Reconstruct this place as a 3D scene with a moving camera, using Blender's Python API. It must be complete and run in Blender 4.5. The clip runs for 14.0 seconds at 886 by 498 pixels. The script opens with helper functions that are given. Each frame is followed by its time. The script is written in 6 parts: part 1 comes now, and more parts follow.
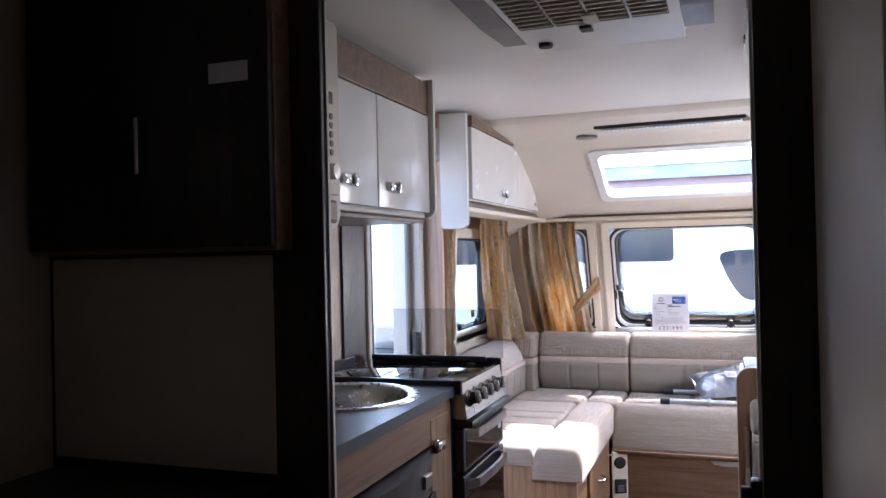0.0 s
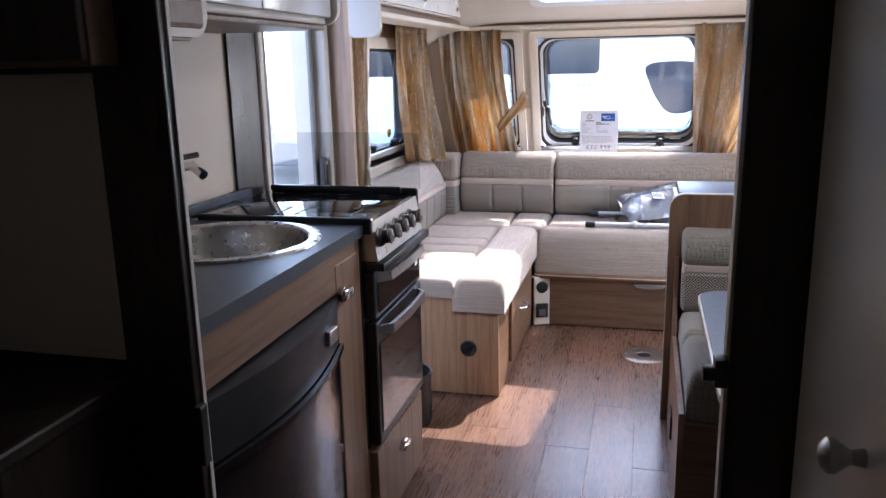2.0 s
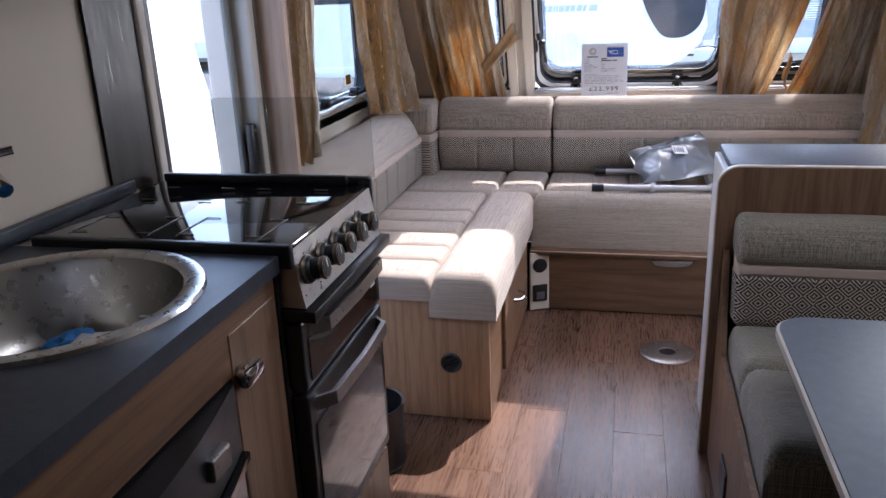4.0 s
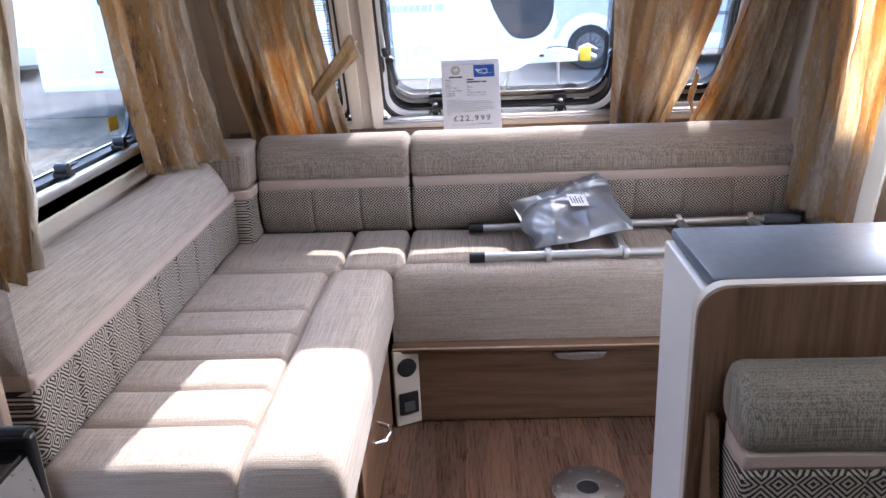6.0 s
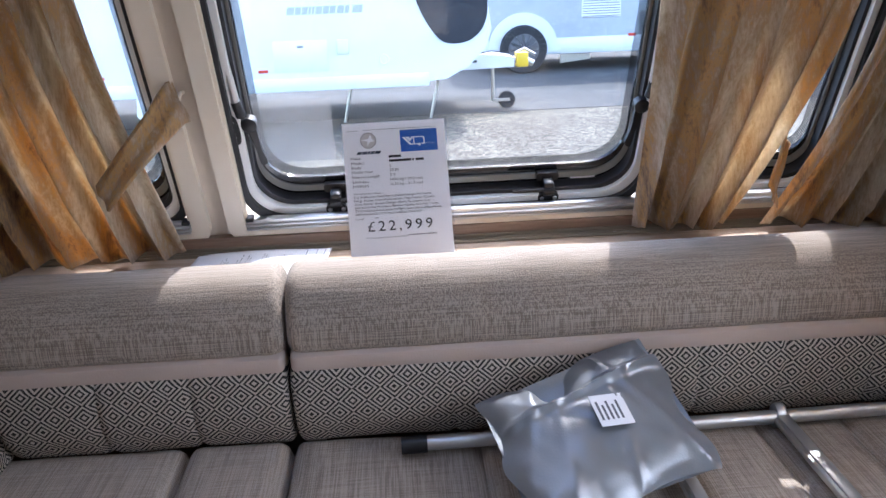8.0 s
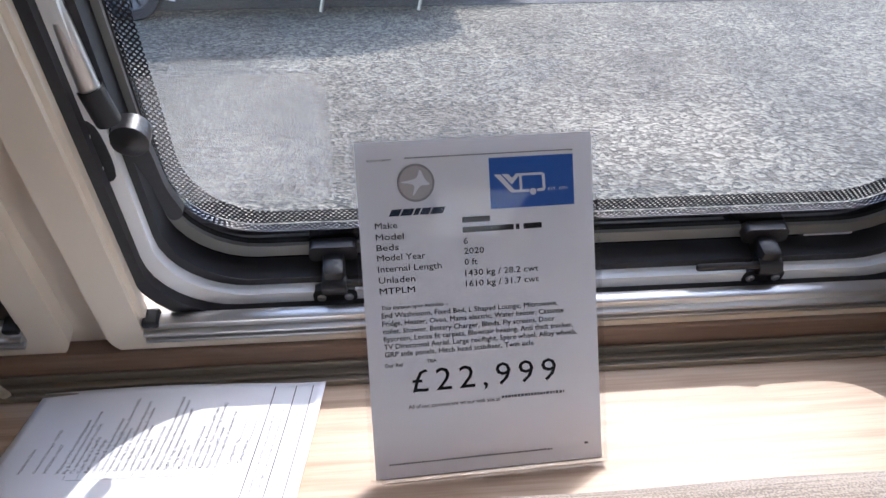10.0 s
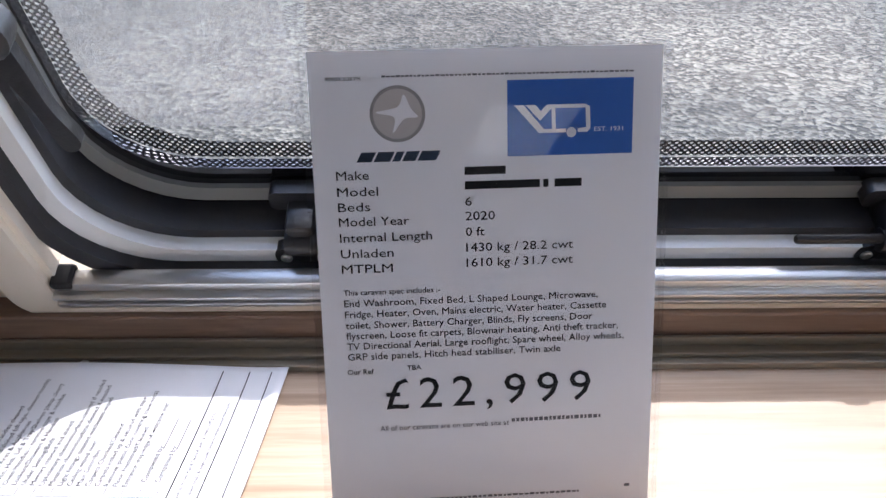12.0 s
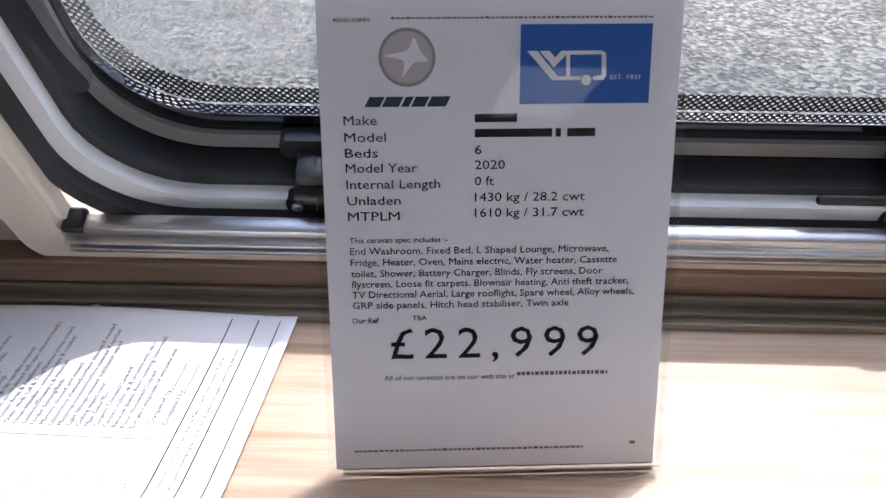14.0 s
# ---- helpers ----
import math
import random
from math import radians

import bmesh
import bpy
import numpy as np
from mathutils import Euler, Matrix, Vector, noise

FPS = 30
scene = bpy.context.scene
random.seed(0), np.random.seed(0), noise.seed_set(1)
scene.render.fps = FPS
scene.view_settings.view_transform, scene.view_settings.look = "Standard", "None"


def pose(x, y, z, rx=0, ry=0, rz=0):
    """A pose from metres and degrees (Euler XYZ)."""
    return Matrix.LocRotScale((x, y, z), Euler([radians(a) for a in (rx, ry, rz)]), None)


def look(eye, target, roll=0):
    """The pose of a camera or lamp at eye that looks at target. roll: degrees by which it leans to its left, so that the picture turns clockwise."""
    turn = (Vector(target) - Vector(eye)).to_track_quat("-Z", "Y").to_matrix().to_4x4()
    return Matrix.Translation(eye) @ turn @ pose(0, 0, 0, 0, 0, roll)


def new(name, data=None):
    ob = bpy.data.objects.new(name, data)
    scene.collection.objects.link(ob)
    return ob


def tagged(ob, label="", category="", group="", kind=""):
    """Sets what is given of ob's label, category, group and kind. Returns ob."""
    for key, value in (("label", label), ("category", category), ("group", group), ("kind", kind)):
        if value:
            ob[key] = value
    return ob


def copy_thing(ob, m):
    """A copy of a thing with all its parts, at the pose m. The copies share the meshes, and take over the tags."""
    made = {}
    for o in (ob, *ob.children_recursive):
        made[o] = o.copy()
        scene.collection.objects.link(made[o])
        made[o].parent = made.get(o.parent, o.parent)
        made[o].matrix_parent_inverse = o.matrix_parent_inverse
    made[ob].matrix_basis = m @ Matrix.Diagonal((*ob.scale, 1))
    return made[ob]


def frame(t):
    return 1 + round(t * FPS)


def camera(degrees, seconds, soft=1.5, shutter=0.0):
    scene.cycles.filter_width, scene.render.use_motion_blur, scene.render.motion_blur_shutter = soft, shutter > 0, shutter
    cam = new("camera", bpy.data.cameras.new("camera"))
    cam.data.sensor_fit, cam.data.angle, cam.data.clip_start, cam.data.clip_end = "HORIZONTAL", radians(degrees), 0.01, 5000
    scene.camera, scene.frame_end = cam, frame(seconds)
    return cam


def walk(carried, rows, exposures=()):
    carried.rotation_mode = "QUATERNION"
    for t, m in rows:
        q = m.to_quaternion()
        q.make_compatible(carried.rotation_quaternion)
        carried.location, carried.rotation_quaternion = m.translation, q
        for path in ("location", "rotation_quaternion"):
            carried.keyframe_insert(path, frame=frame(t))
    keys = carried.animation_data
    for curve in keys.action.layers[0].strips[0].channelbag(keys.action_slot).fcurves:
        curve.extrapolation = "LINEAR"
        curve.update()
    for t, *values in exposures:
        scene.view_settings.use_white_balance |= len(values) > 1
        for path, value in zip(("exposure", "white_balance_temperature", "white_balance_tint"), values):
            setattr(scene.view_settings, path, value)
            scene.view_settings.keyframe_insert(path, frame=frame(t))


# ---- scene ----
cam = camera(59.0, 14.0)
PATH = [
    (0, (0.033, -0.148, 1.319), (-0.645, 1.733, 1.332), -1.3),
    (0.5, (-0.022, -0.077, 1.326), (-0.563, 1.847, 1.239), -1.3),
    (1, (-0.024, 0.025, 1.327), (-0.517, 1.951, 1.11), -1.3),
    (1.5, (-0.022, 0.084, 1.321), (-0.515, 1.994, 0.992), -1.4),
    (2, (-0.039, 0.182, 1.328), (-0.525, 2.066, 0.866), -1.2),
    (2.2, (-0.042, 0.208, 1.329), (-0.527, 2.083, 0.829), -1.3),
    (4.3, (-0.218, 1.08, 1.343), (-0.648, 2.926, 0.703), -2.4),
    (4.5, (-0.243, 1.184, 1.351), (-0.663, 3.032, 0.713), -2.4),
    (5, (-0.283, 1.406, 1.36), (-0.684, 3.259, 0.721), -2.5),
    (5.5, (-0.287, 1.588, 1.373), (-0.59, 3.457, 0.73), -2.6),
    (6, (-0.289, 1.866, 1.341), (-0.373, 3.754, 0.684), -2.4),
    (6.5, (-0.305, 2.221, 1.326), (-0.301, 4.107, 0.66), -2.6),
    (7, (-0.343, 2.546, 1.353), (-0.289, 4.429, 0.681), -2.4),
    (7.5, (-0.293, 2.898, 1.334), (-0.203, 4.779, 0.661), -2.2),
    (8, (-0.28, 3.21, 1.339), (-0.187, 5.092, 0.668), -2.3),
    (8.2, (-0.298, 3.343, 1.34), (-0.206, 5.224, 0.667), -2.2),
    (10.3, (-0.386, 4.268, 1.271), (-0.233, 5.997, 0.277), 0.1),
    (10.5, (-0.391, 4.308, 1.266), (-0.251, 6.015, 0.233), 0.1),
    (11, (-0.381, 4.352, 1.264), (-0.319, 6.024, 0.167), 0.2),
    (11.5, (-0.376, 4.386, 1.246), (-0.344, 6.042, 0.125), 0.0),
    (12, (-0.326, 4.398, 1.208), (-0.301, 6.051, 0.082), 0.2),
    (12.5, (-0.314, 4.400, 1.195), (-0.298, 6.038, 0.048), 0.0),
    (13, (-0.314, 4.400, 1.196), (-0.314, 6.023, 0.026), 0.2),
    (13.5, (-0.316, 4.399, 1.197), (-0.333, 6.009, 0.011), 0.4),
    (14, (-0.316, 4.400, 1.196), (-0.350, 5.998, -0.006), 0.4),
]
EXPOSURES = [(0, 3.8, 5900, 15), (2.2, 3.75, 5900, 15), (4.5, 3.0, 6000, 15), (5.5, 3.22, 6000, 15), (6.5, 3.35, 5900, 13), (7.5, 3.38, 5800, 12), (8.2, 2.84, 5800, 11), (10.3, 2.45, 6000, 11), (14, 2.45, 6000, 11)]
walk(cam, [(t, look(e, g, r)) for t, e, g, r in PATH], EXPOSURES)

# ---- light ----
SUN_TO = Vector((0.48, 1.0, 1.48)).normalized()
world = bpy.data.worlds.new("sky")
scene.world = world
world.use_nodes = True
wn = world.node_tree.nodes
sky = wn.new("ShaderNodeTexSky")
sky.sky_type, sky.sun_disc = "NISHITA", False
sky.sun_elevation = math.asin(SUN_TO.z)
sky.sun_rotation = math.atan2(SUN_TO.x, SUN_TO.y)
sky.air_density, sky.dust_density, sky.ozone_density = 1.0, 2.0, 1.0
wn["Background"].inputs["Strength"].default_value = 0.15
world.node_tree.links.new(sky.outputs["Color"], wn["Background"].inputs["Color"])
sun = new("sun", bpy.data.lights.new("sun", "SUN"))
sun.data.energy, sun.data.angle, sun.data.color = 0.85, radians(0.5), (1.0, 0.96, 0.91)
# fill lamps, added to brighten the room beyond what sky and sun give
for nm, power, w, h, eye, aim in (("fill_below_roof_vent", 0.6, 0.38, 0.66, (0.36, 2.1, 1.893), (0.36, 2.1, 0)), ("fill_at_side_window", 2.6, 0.7, 0.5, (0.905, 3.92, 1.13), (0, 3.92, 1.13))):
    lamp = new(nm, bpy.data.lights.new(nm, "AREA"))
    lamp.data.shape, lamp.data.size, lamp.data.size_y = "RECTANGLE", w, h
    lamp.data.energy, lamp.data.color = power, (0.95, 0.97, 1.0)
    lamp.matrix_world = look(eye, aim)
sun.matrix_world = look((0, 0, 30), Vector((0, 0, 30)) - SUN_TO)


# ---- materials ----
def nodes_of(name):
    m = bpy.data.materials.new(name)
    m.use_nodes = True
    nt = m.node_tree
    return m, nt, nt.nodes["Principled BSDF"]


def noise_tex(nt, scale, stretch=(1, 1, 1), detail=4.0, rough=0.55):
    tc = nt.nodes.new("ShaderNodeTexCoord")
    mp = nt.nodes.new("ShaderNodeMapping")
    mp.inputs["Scale"].default_value = stretch
    nz = nt.nodes.new("ShaderNodeTexNoise")
    nz.inputs["Scale"].default_value, nz.inputs["Detail"].default_value = scale, detail
    nz.inputs["Roughness"].default_value = rough
    nt.links.new(tc.outputs["Object"], mp.inputs["Vector"])
    nt.links.new(mp.outputs["Vector"], nz.inputs["Vector"])
    return nz.outputs["Fac"]


def ramp(nt, fac, stops, mode="LINEAR"):
    r = nt.nodes.new("ShaderNodeValToRGB")
    r.color_ramp.interpolation = mode
    while len(r.color_ramp.elements) < len(stops):
        r.color_ramp.elements.new(0.5)
    for el, (p, c) in zip(r.color_ramp.elements, stops):
        el.position, el.color = p, (*c, 1)
    nt.links.new(fac, r.inputs["Fac"])
    return r.outputs["Color"]


def math_node(nt, op, a, b=0.5):
    n = nt.nodes.new("ShaderNodeMath")
    n.operation = op
    for i, v in enumerate((a, b)):
        if isinstance(v, (int, float)):
            n.inputs[i].default_value = v
        else:
            nt.links.new(v, n.inputs[i])
    return n.outputs[0]


def mix_col(nt, fac, a, b, mode="MIX"):
    n = nt.nodes.new("ShaderNodeMix")
    n.data_type, n.blend_type = "RGBA", mode
    for sock, v in ((n.inputs[0], fac), (n.inputs[6], a), (n.inputs[7], b)):
        if isinstance(v, (int, float)):
            sock.default_value = v
        elif isinstance(v, tuple):
            sock.default_value = (*v, 1)
        else:
            nt.links.new(v, sock)
    return n.outputs[2]


def bump(nt, b, height, strength, dist=0.002):
    n = nt.nodes.new("ShaderNodeBump")
    n.inputs["Strength"].default_value, n.inputs["Distance"].default_value = strength, dist
    nt.links.new(height, n.inputs["Height"])
    nt.links.new(n.outputs["Normal"], b.inputs["Normal"])


def shade(c, k):
    return tuple(min(1.0, v * k) for v in c)


def plain(name, col, rough=0.5, metal=0.0, var=0.08, scale=3.0, grain=0.1, gscale=250.0, coat=0.0):
    """Paint, plastic or metal: soft blotches, fine grain, uneven gloss."""
    m, nt, b = nodes_of(name)
    big = noise_tex(nt, scale)
    fine = noise_tex(nt, gscale, detail=2.0)
    c = ramp(nt, big, [(0.25, shade(col, 1 - var)), (0.75, shade(col, 1 + var))])
    nt.links.new(c, b.inputs["Base Color"])
    rr = ramp(nt, noise_tex(nt, scale * 4), [(0.3, (max(0.02, rough - 0.06),) * 3), (0.7, (min(1, rough + 0.06),) * 3)])
    nt.links.new(rr, b.inputs["Roughness"])
    b.inputs["Metallic"].default_value = metal
    b.inputs["Coat Weight"].default_value = coat
    if grain:
        bump(nt, b, fine, grain)
    return m


def wood(name, dark, mid, light, stretch, rough=0.42, scale=2.0, rnd=False):
    """Printed wood grain, long in the axis whose stretch is small."""
    m, nt, b = nodes_of(name)
    a = noise_tex(nt, scale, stretch, 6.0, 0.62)
    f = noise_tex(nt, scale * 5, stretch, 3.0, 0.6)
    g = math_node(nt, "ADD", math_node(nt, "MULTIPLY", a, 0.72), math_node(nt, "MULTIPLY", f, 0.28))
    c = ramp(nt, g, [(0.33, dark), (0.47, mid), (0.56, light), (0.68, mid)])
    if rnd:
        oi = nt.nodes.new("ShaderNodeObjectInfo")
        k = ramp(nt, oi.outputs["Random"], [(0.0, (0.72, 0.72, 0.72)), (1.0, (1.2, 1.16, 1.12))])
        c = mix_col(nt, 1.0, c, k, "MULTIPLY")
    nt.links.new(c, b.inputs["Base Color"])
    nt.links.new(ramp(nt, f, [(0.3, (rough - 0.08,) * 3), (0.7, (rough + 0.08,) * 3)]), b.inputs["Roughness"])
    bump(nt, b, f, 0.12)
    return m


def linen(name, col, dark, axes="xz", rough=0.9):
    """Woven upholstery with slubs in both thread directions."""
    m, nt, b = nodes_of(name)
    one = {"x": (6, 520, 520), "y": (520, 6, 520), "z": (520, 520, 6)}
    a = noise_tex(nt, 1.0, one[axes[0]], 2.0, 0.55)
    c2 = noise_tex(nt, 1.0, one[axes[1]], 2.0, 0.55)
    thread = noise_tex(nt, 900.0, (1, 1, 1), 2.0)
    both = math_node(nt, "ADD", math_node(nt, "MULTIPLY", a, 0.52), math_node(nt, "MULTIPLY", c2, 0.33))
    both = math_node(nt, "ADD", both, math_node(nt, "MULTIPLY", thread, 0.15))
    c = ramp(nt, both, [(0.36, shade(dark, 0.75)), (0.46, dark), (0.53, col), (0.64, shade(col, 1.15))])
    big = ramp(nt, noise_tex(nt, 2.5), [(0.3, (0.92, 0.92, 0.92)), (0.7, (1.05, 1.05, 1.05))])
    nt.links.new(mix_col(nt, 1.0, c, big, "MULTIPLY"), b.inputs["Base Color"])
    b.inputs["Roughness"].default_value = rough
    b.inputs["Sheen Weight"].default_value = 0.15
    bump(nt, b, both, 0.8, 0.002)
    return m


def diamonds(name, axis, period=0.052):
    """Black and cream jacquard of nested diamonds."""
    m, nt, b = nodes_of(name)
    tc = nt.nodes.new("ShaderNodeTexCoord")
    sp = nt.nodes.new("ShaderNodeSeparateXYZ")
    nt.links.new(tc.outputs["Object"], sp.inputs[0])

    def tri(o, p):
        fr = math_node(nt, "FRACT", math_node(nt, "DIVIDE", sp.outputs[o], p))
        return math_node(nt, "ABSOLUTE", math_node(nt, "SUBTRACT", fr, 0.5))
    d = math_node(nt, "ADD", tri(axis, period), tri("Z", period * 0.92))
    st = math_node(nt, "FRACT", math_node(nt, "MULTIPLY", d, 5.0))
    c = ramp(nt, st, [(0.0, (0.008, 0.007, 0.007)), (0.46, (0.01, 0.009, 0.008)), (0.53, (0.5, 0.43, 0.36)), (0.94, (0.5, 0.43, 0.36))])
    nt.links.new(mix_col(nt, 0.07, c, ramp(nt, noise_tex(nt, 500), [(0.3, (0.05, 0.05, 0.05)), (0.7, (0.35, 0.31, 0.27))])), b.inputs["Base Color"])
    b.inputs["Roughness"].default_value = 0.9
    bump(nt, b, noise_tex(nt, 600), 0.4, 0.001)
    return m


def drape(name):
    """Crushed-velvet curtain: brown, bronze, gold and cream in long streaks, a little light shows through."""
    m, nt, b = nodes_of(name)
    a = noise_tex(nt, 1.0, (9, 9, 2.0), 5.0, 0.6)
    f = noise_tex(nt, 1.0, (150, 150, 45), 5.0, 0.75)
    g = math_node(nt, "ADD", math_node(nt, "MULTIPLY", a, 0.7), math_node(nt, "MULTIPLY", f, 0.3))
    c = ramp(nt, g, [(0.35, (0.12, 0.075, 0.045)), (0.42, (0.35, 0.24, 0.145)), (0.465, (0.58, 0.38, 0.15)), (0.5, (0.46, 0.34, 0.22)), (0.56, (0.6, 0.51, 0.39)), (0.65, (0.8, 0.74, 0.65))])
    nt.links.new(c, b.inputs["Base Color"])
    nt.links.new(ramp(nt, f, [(0.3, (0.35,) * 3), (0.7, (0.6,) * 3)]), b.inputs["Roughness"])
    b.inputs["Sheen Weight"].default_value = 0.3
    bump(nt, b, f, 0.35, 0.003)
    tl = nt.nodes.new("ShaderNodeBsdfTranslucent")
    nt.links.new(mix_col(nt, 1.0, c, ramp(nt, a, [(0.3, (1.0, 0.84, 0.6)), (0.7, (1.0, 0.94, 0.82))]), "MULTIPLY"), tl.inputs["Color"])
    mx = nt.nodes.new("ShaderNodeMixShader")
    mx.inputs[0].default_value = 0.5
    out = nt.nodes["Material Output"]
    nt.links.new(b.outputs[0], mx.inputs[1])
    nt.links.new(tl.outputs[0], mx.inputs[2])
    nt.links.new(mx.outputs[0], out.inputs[0])
    return m


def clear(name, tint=(1, 1, 1), rough=0.0, base=0.03):
    """Thin clear pane: see-through with a mirror-like sheen at glancing angles."""
    m, nt, b = nodes_of(name)
    tr = nt.nodes.new("ShaderNodeBsdfTransparent")
    tr.inputs[0].default_value = (*tint, 1)
    gl = nt.nodes.new("ShaderNodeBsdfGlossy")
    gl.inputs["Roughness"].default_value = rough
    lw = nt.nodes.new("ShaderNodeLayerWeight")
    lw.inputs["Blend"].default_value = 0.5
    edge = math_node(nt, "MULTIPLY", math_node(nt, "POWER", lw.outputs["Facing"], 4.0), 0.8)
    gloss = math_node(nt, "ADD", edge, base)
    mx = nt.nodes.new("ShaderNodeMixShader")
    nt.links.new(gloss, mx.inputs[0])
    nt.links.new(tr.outputs[0], mx.inputs[1])
    nt.links.new(gl.outputs[0], mx.inputs[2])
    nt.links.new(mx.outputs[0], nt.nodes["Material Output"].inputs[0])
    return m


def film_mat(name, col, amount, dots=0.0):
    """A print or a pale film on glass: partly see-through; with dots, a screen of round dots."""
    m, nt, b = nodes_of(name)
    b.inputs["Base Color"].default_value = (*col, 1)
    b.inputs["Roughness"].default_value = 0.5
    tr = nt.nodes.new("ShaderNodeBsdfTransparent")
    mx = nt.nodes.new("ShaderNodeMixShader")
    mx.inputs[0].default_value = amount
    if dots:
        tc = nt.nodes.new("ShaderNodeTexCoord")
        mp = nt.nodes.new("ShaderNodeMapping")
        mp.inputs["Rotation"].default_value = (0, 0, radians(45))
        nt.links.new(tc.outputs["Object"], mp.inputs["Vector"])
        sp = nt.nodes.new("ShaderNodeSeparateXYZ")
        nt.links.new(mp.outputs["Vector"], sp.inputs[0])
        q = []
        for o in "XY":
            fr = math_node(nt, "FRACT", math_node(nt, "DIVIDE", sp.outputs[o], dots))
            dd = math_node(nt, "SUBTRACT", fr, 0.5)
            q.append(math_node(nt, "MULTIPLY", dd, dd))
        nt.links.new(math_node(nt, "GREATER_THAN", math_node(nt, "ADD", q[0], q[1]), 0.13), mx.inputs[0])
    elif amount < 0.5:
        s = noise_tex(nt, 1.0, (90, 2.5, 1), 4.0, 0.7)
        nt.links.new(math_node(nt, "MULTIPLY", s, amount * 2), mx.inputs[0])
    nt.links.new(tr.outputs[0], mx.inputs[1])
    nt.links.new(b.outputs[0], mx.inputs[2])
    nt.links.new(mx.outputs[0], nt.nodes["Material Output"].inputs[0])
    return m


def gravel_mat(name, cols, scale):
    m, nt, b = nodes_of(name)
    tc = nt.nodes.new("ShaderNodeTexCoord")
    vo = nt.nodes.new("ShaderNodeTexVoronoi")
    vo.inputs["Scale"].default_value = scale
    nt.links.new(tc.outputs["Object"], vo.inputs["Vector"])
    sp = nt.nodes.new("ShaderNodeSeparateColor")
    nt.links.new(vo.outputs["Color"], sp.inputs[0])
    c = ramp(nt, sp.outputs[0], [(0.1, cols[0]), (0.5, cols[1]), (0.9, cols[2])])
    big = ramp(nt, noise_tex(nt, 0.6, (1, 1, 1), 10.0, 0.72), [(0.35, (0.5, 0.5, 0.49)), (0.65, (1.3, 1.27, 1.2))])
    nt.links.new(mix_col(nt, 1.0, c, big, "MULTIPLY"), b.inputs["Base Color"])
    b.inputs["Roughness"].default_value = 0.9
    bump(nt, b, vo.outputs["Distance"], 0.6, 0.012)
    return m


CREAM = plain("cream_plastic", (0.72, 0.64, 0.53), 0.45, var=0.04)
WALLC = plain("cream_wallboard", (0.6, 0.52, 0.43), 0.6, var=0.05)
CEIL = plain("ceiling_board", (0.78, 0.75, 0.71), 0.5, var=0.03)
MOULD = plain("moulded_front_panel", (0.7, 0.64, 0.56), 0.5, var=0.04)
WHITE = plain("white_lacquer", (0.78, 0.77, 0.74), 0.22, var=0.03, grain=0.03)
WHITEPL = plain("white_plastic", (0.8, 0.8, 0.79), 0.4, var=0.03)
EDGE = plain("beige_edge_band", (0.62, 0.57, 0.5), 0.4)
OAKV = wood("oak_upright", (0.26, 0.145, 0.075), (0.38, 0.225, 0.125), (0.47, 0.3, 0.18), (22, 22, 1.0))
# OAKX and OAKY: the same oak as OAKV, darkened for fronts in shade
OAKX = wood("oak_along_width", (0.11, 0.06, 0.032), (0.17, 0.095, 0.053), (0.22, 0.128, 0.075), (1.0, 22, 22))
# OAKD: OAKV again, with the shade on dim upright panels put into its tones
OAKD = wood("oak_upright_shaded", (0.12, 0.066, 0.036), (0.19, 0.108, 0.06), (0.25, 0.148, 0.088), (22, 22, 1.0))
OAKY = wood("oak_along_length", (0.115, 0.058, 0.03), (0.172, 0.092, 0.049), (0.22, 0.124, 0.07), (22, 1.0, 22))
SHELFW = wood("pale_shelf_wood", (0.32, 0.22, 0.145), (0.45, 0.325, 0.225), (0.54, 0.41, 0.3), (1.0, 26, 26), 0.55)
BROWN = wood("brown_trim_wood", (0.14, 0.085, 0.055), (0.2, 0.125, 0.085), (0.25, 0.165, 0.115), (1.0, 20, 20), 0.4)
DARKW = wood("dark_wenge", (0.012, 0.008, 0.006), (0.02, 0.013, 0.01), (0.03, 0.02, 0.015), (18, 18, 1.0), 0.35)
PINKW = wood("pale_oak_post", (0.46, 0.31, 0.22), (0.6, 0.42, 0.31), (0.66, 0.48, 0.36), (24, 24, 0.8), 0.4)
FLOORW = wood("floor_vinyl_wood", (0.065, 0.032, 0.02), (0.125, 0.064, 0.04), (0.185, 0.102, 0.066), (16, 1.1, 16), 0.3, rnd=True)
JOINT = plain("floor_joint", (0.1, 0.06, 0.04), 0.5)
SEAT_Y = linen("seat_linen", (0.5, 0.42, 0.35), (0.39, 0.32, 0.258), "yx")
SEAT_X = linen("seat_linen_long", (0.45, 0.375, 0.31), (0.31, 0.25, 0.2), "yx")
# backrest linens: the seat linen darkened, the rolls' shade put into the colour
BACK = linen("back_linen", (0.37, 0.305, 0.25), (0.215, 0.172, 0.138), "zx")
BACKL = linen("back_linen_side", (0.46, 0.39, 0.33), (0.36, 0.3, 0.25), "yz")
GREYL = linen("dinette_linen", (0.37, 0.33, 0.27), (0.2, 0.178, 0.145), "zx")
DIAX = diamonds("diamond_jacquard", "X")
DIAY = diamonds("diamond_jacquard_side", "Y")
BAND = plain("faux_leather_band", (0.5, 0.4, 0.34), 0.5, grain=0.3)
VELVET = drape("crushed_velvet")
LINING = plain("curtain_lining", (0.72, 0.66, 0.56), 0.8, grain=0.3)
JAMB = plain("beige_door_frame", (0.6, 0.55, 0.49), 0.38, var=0.04)
TRACK = plain("olive_metal_track", (0.25, 0.215, 0.165), 0.4, 0.3)
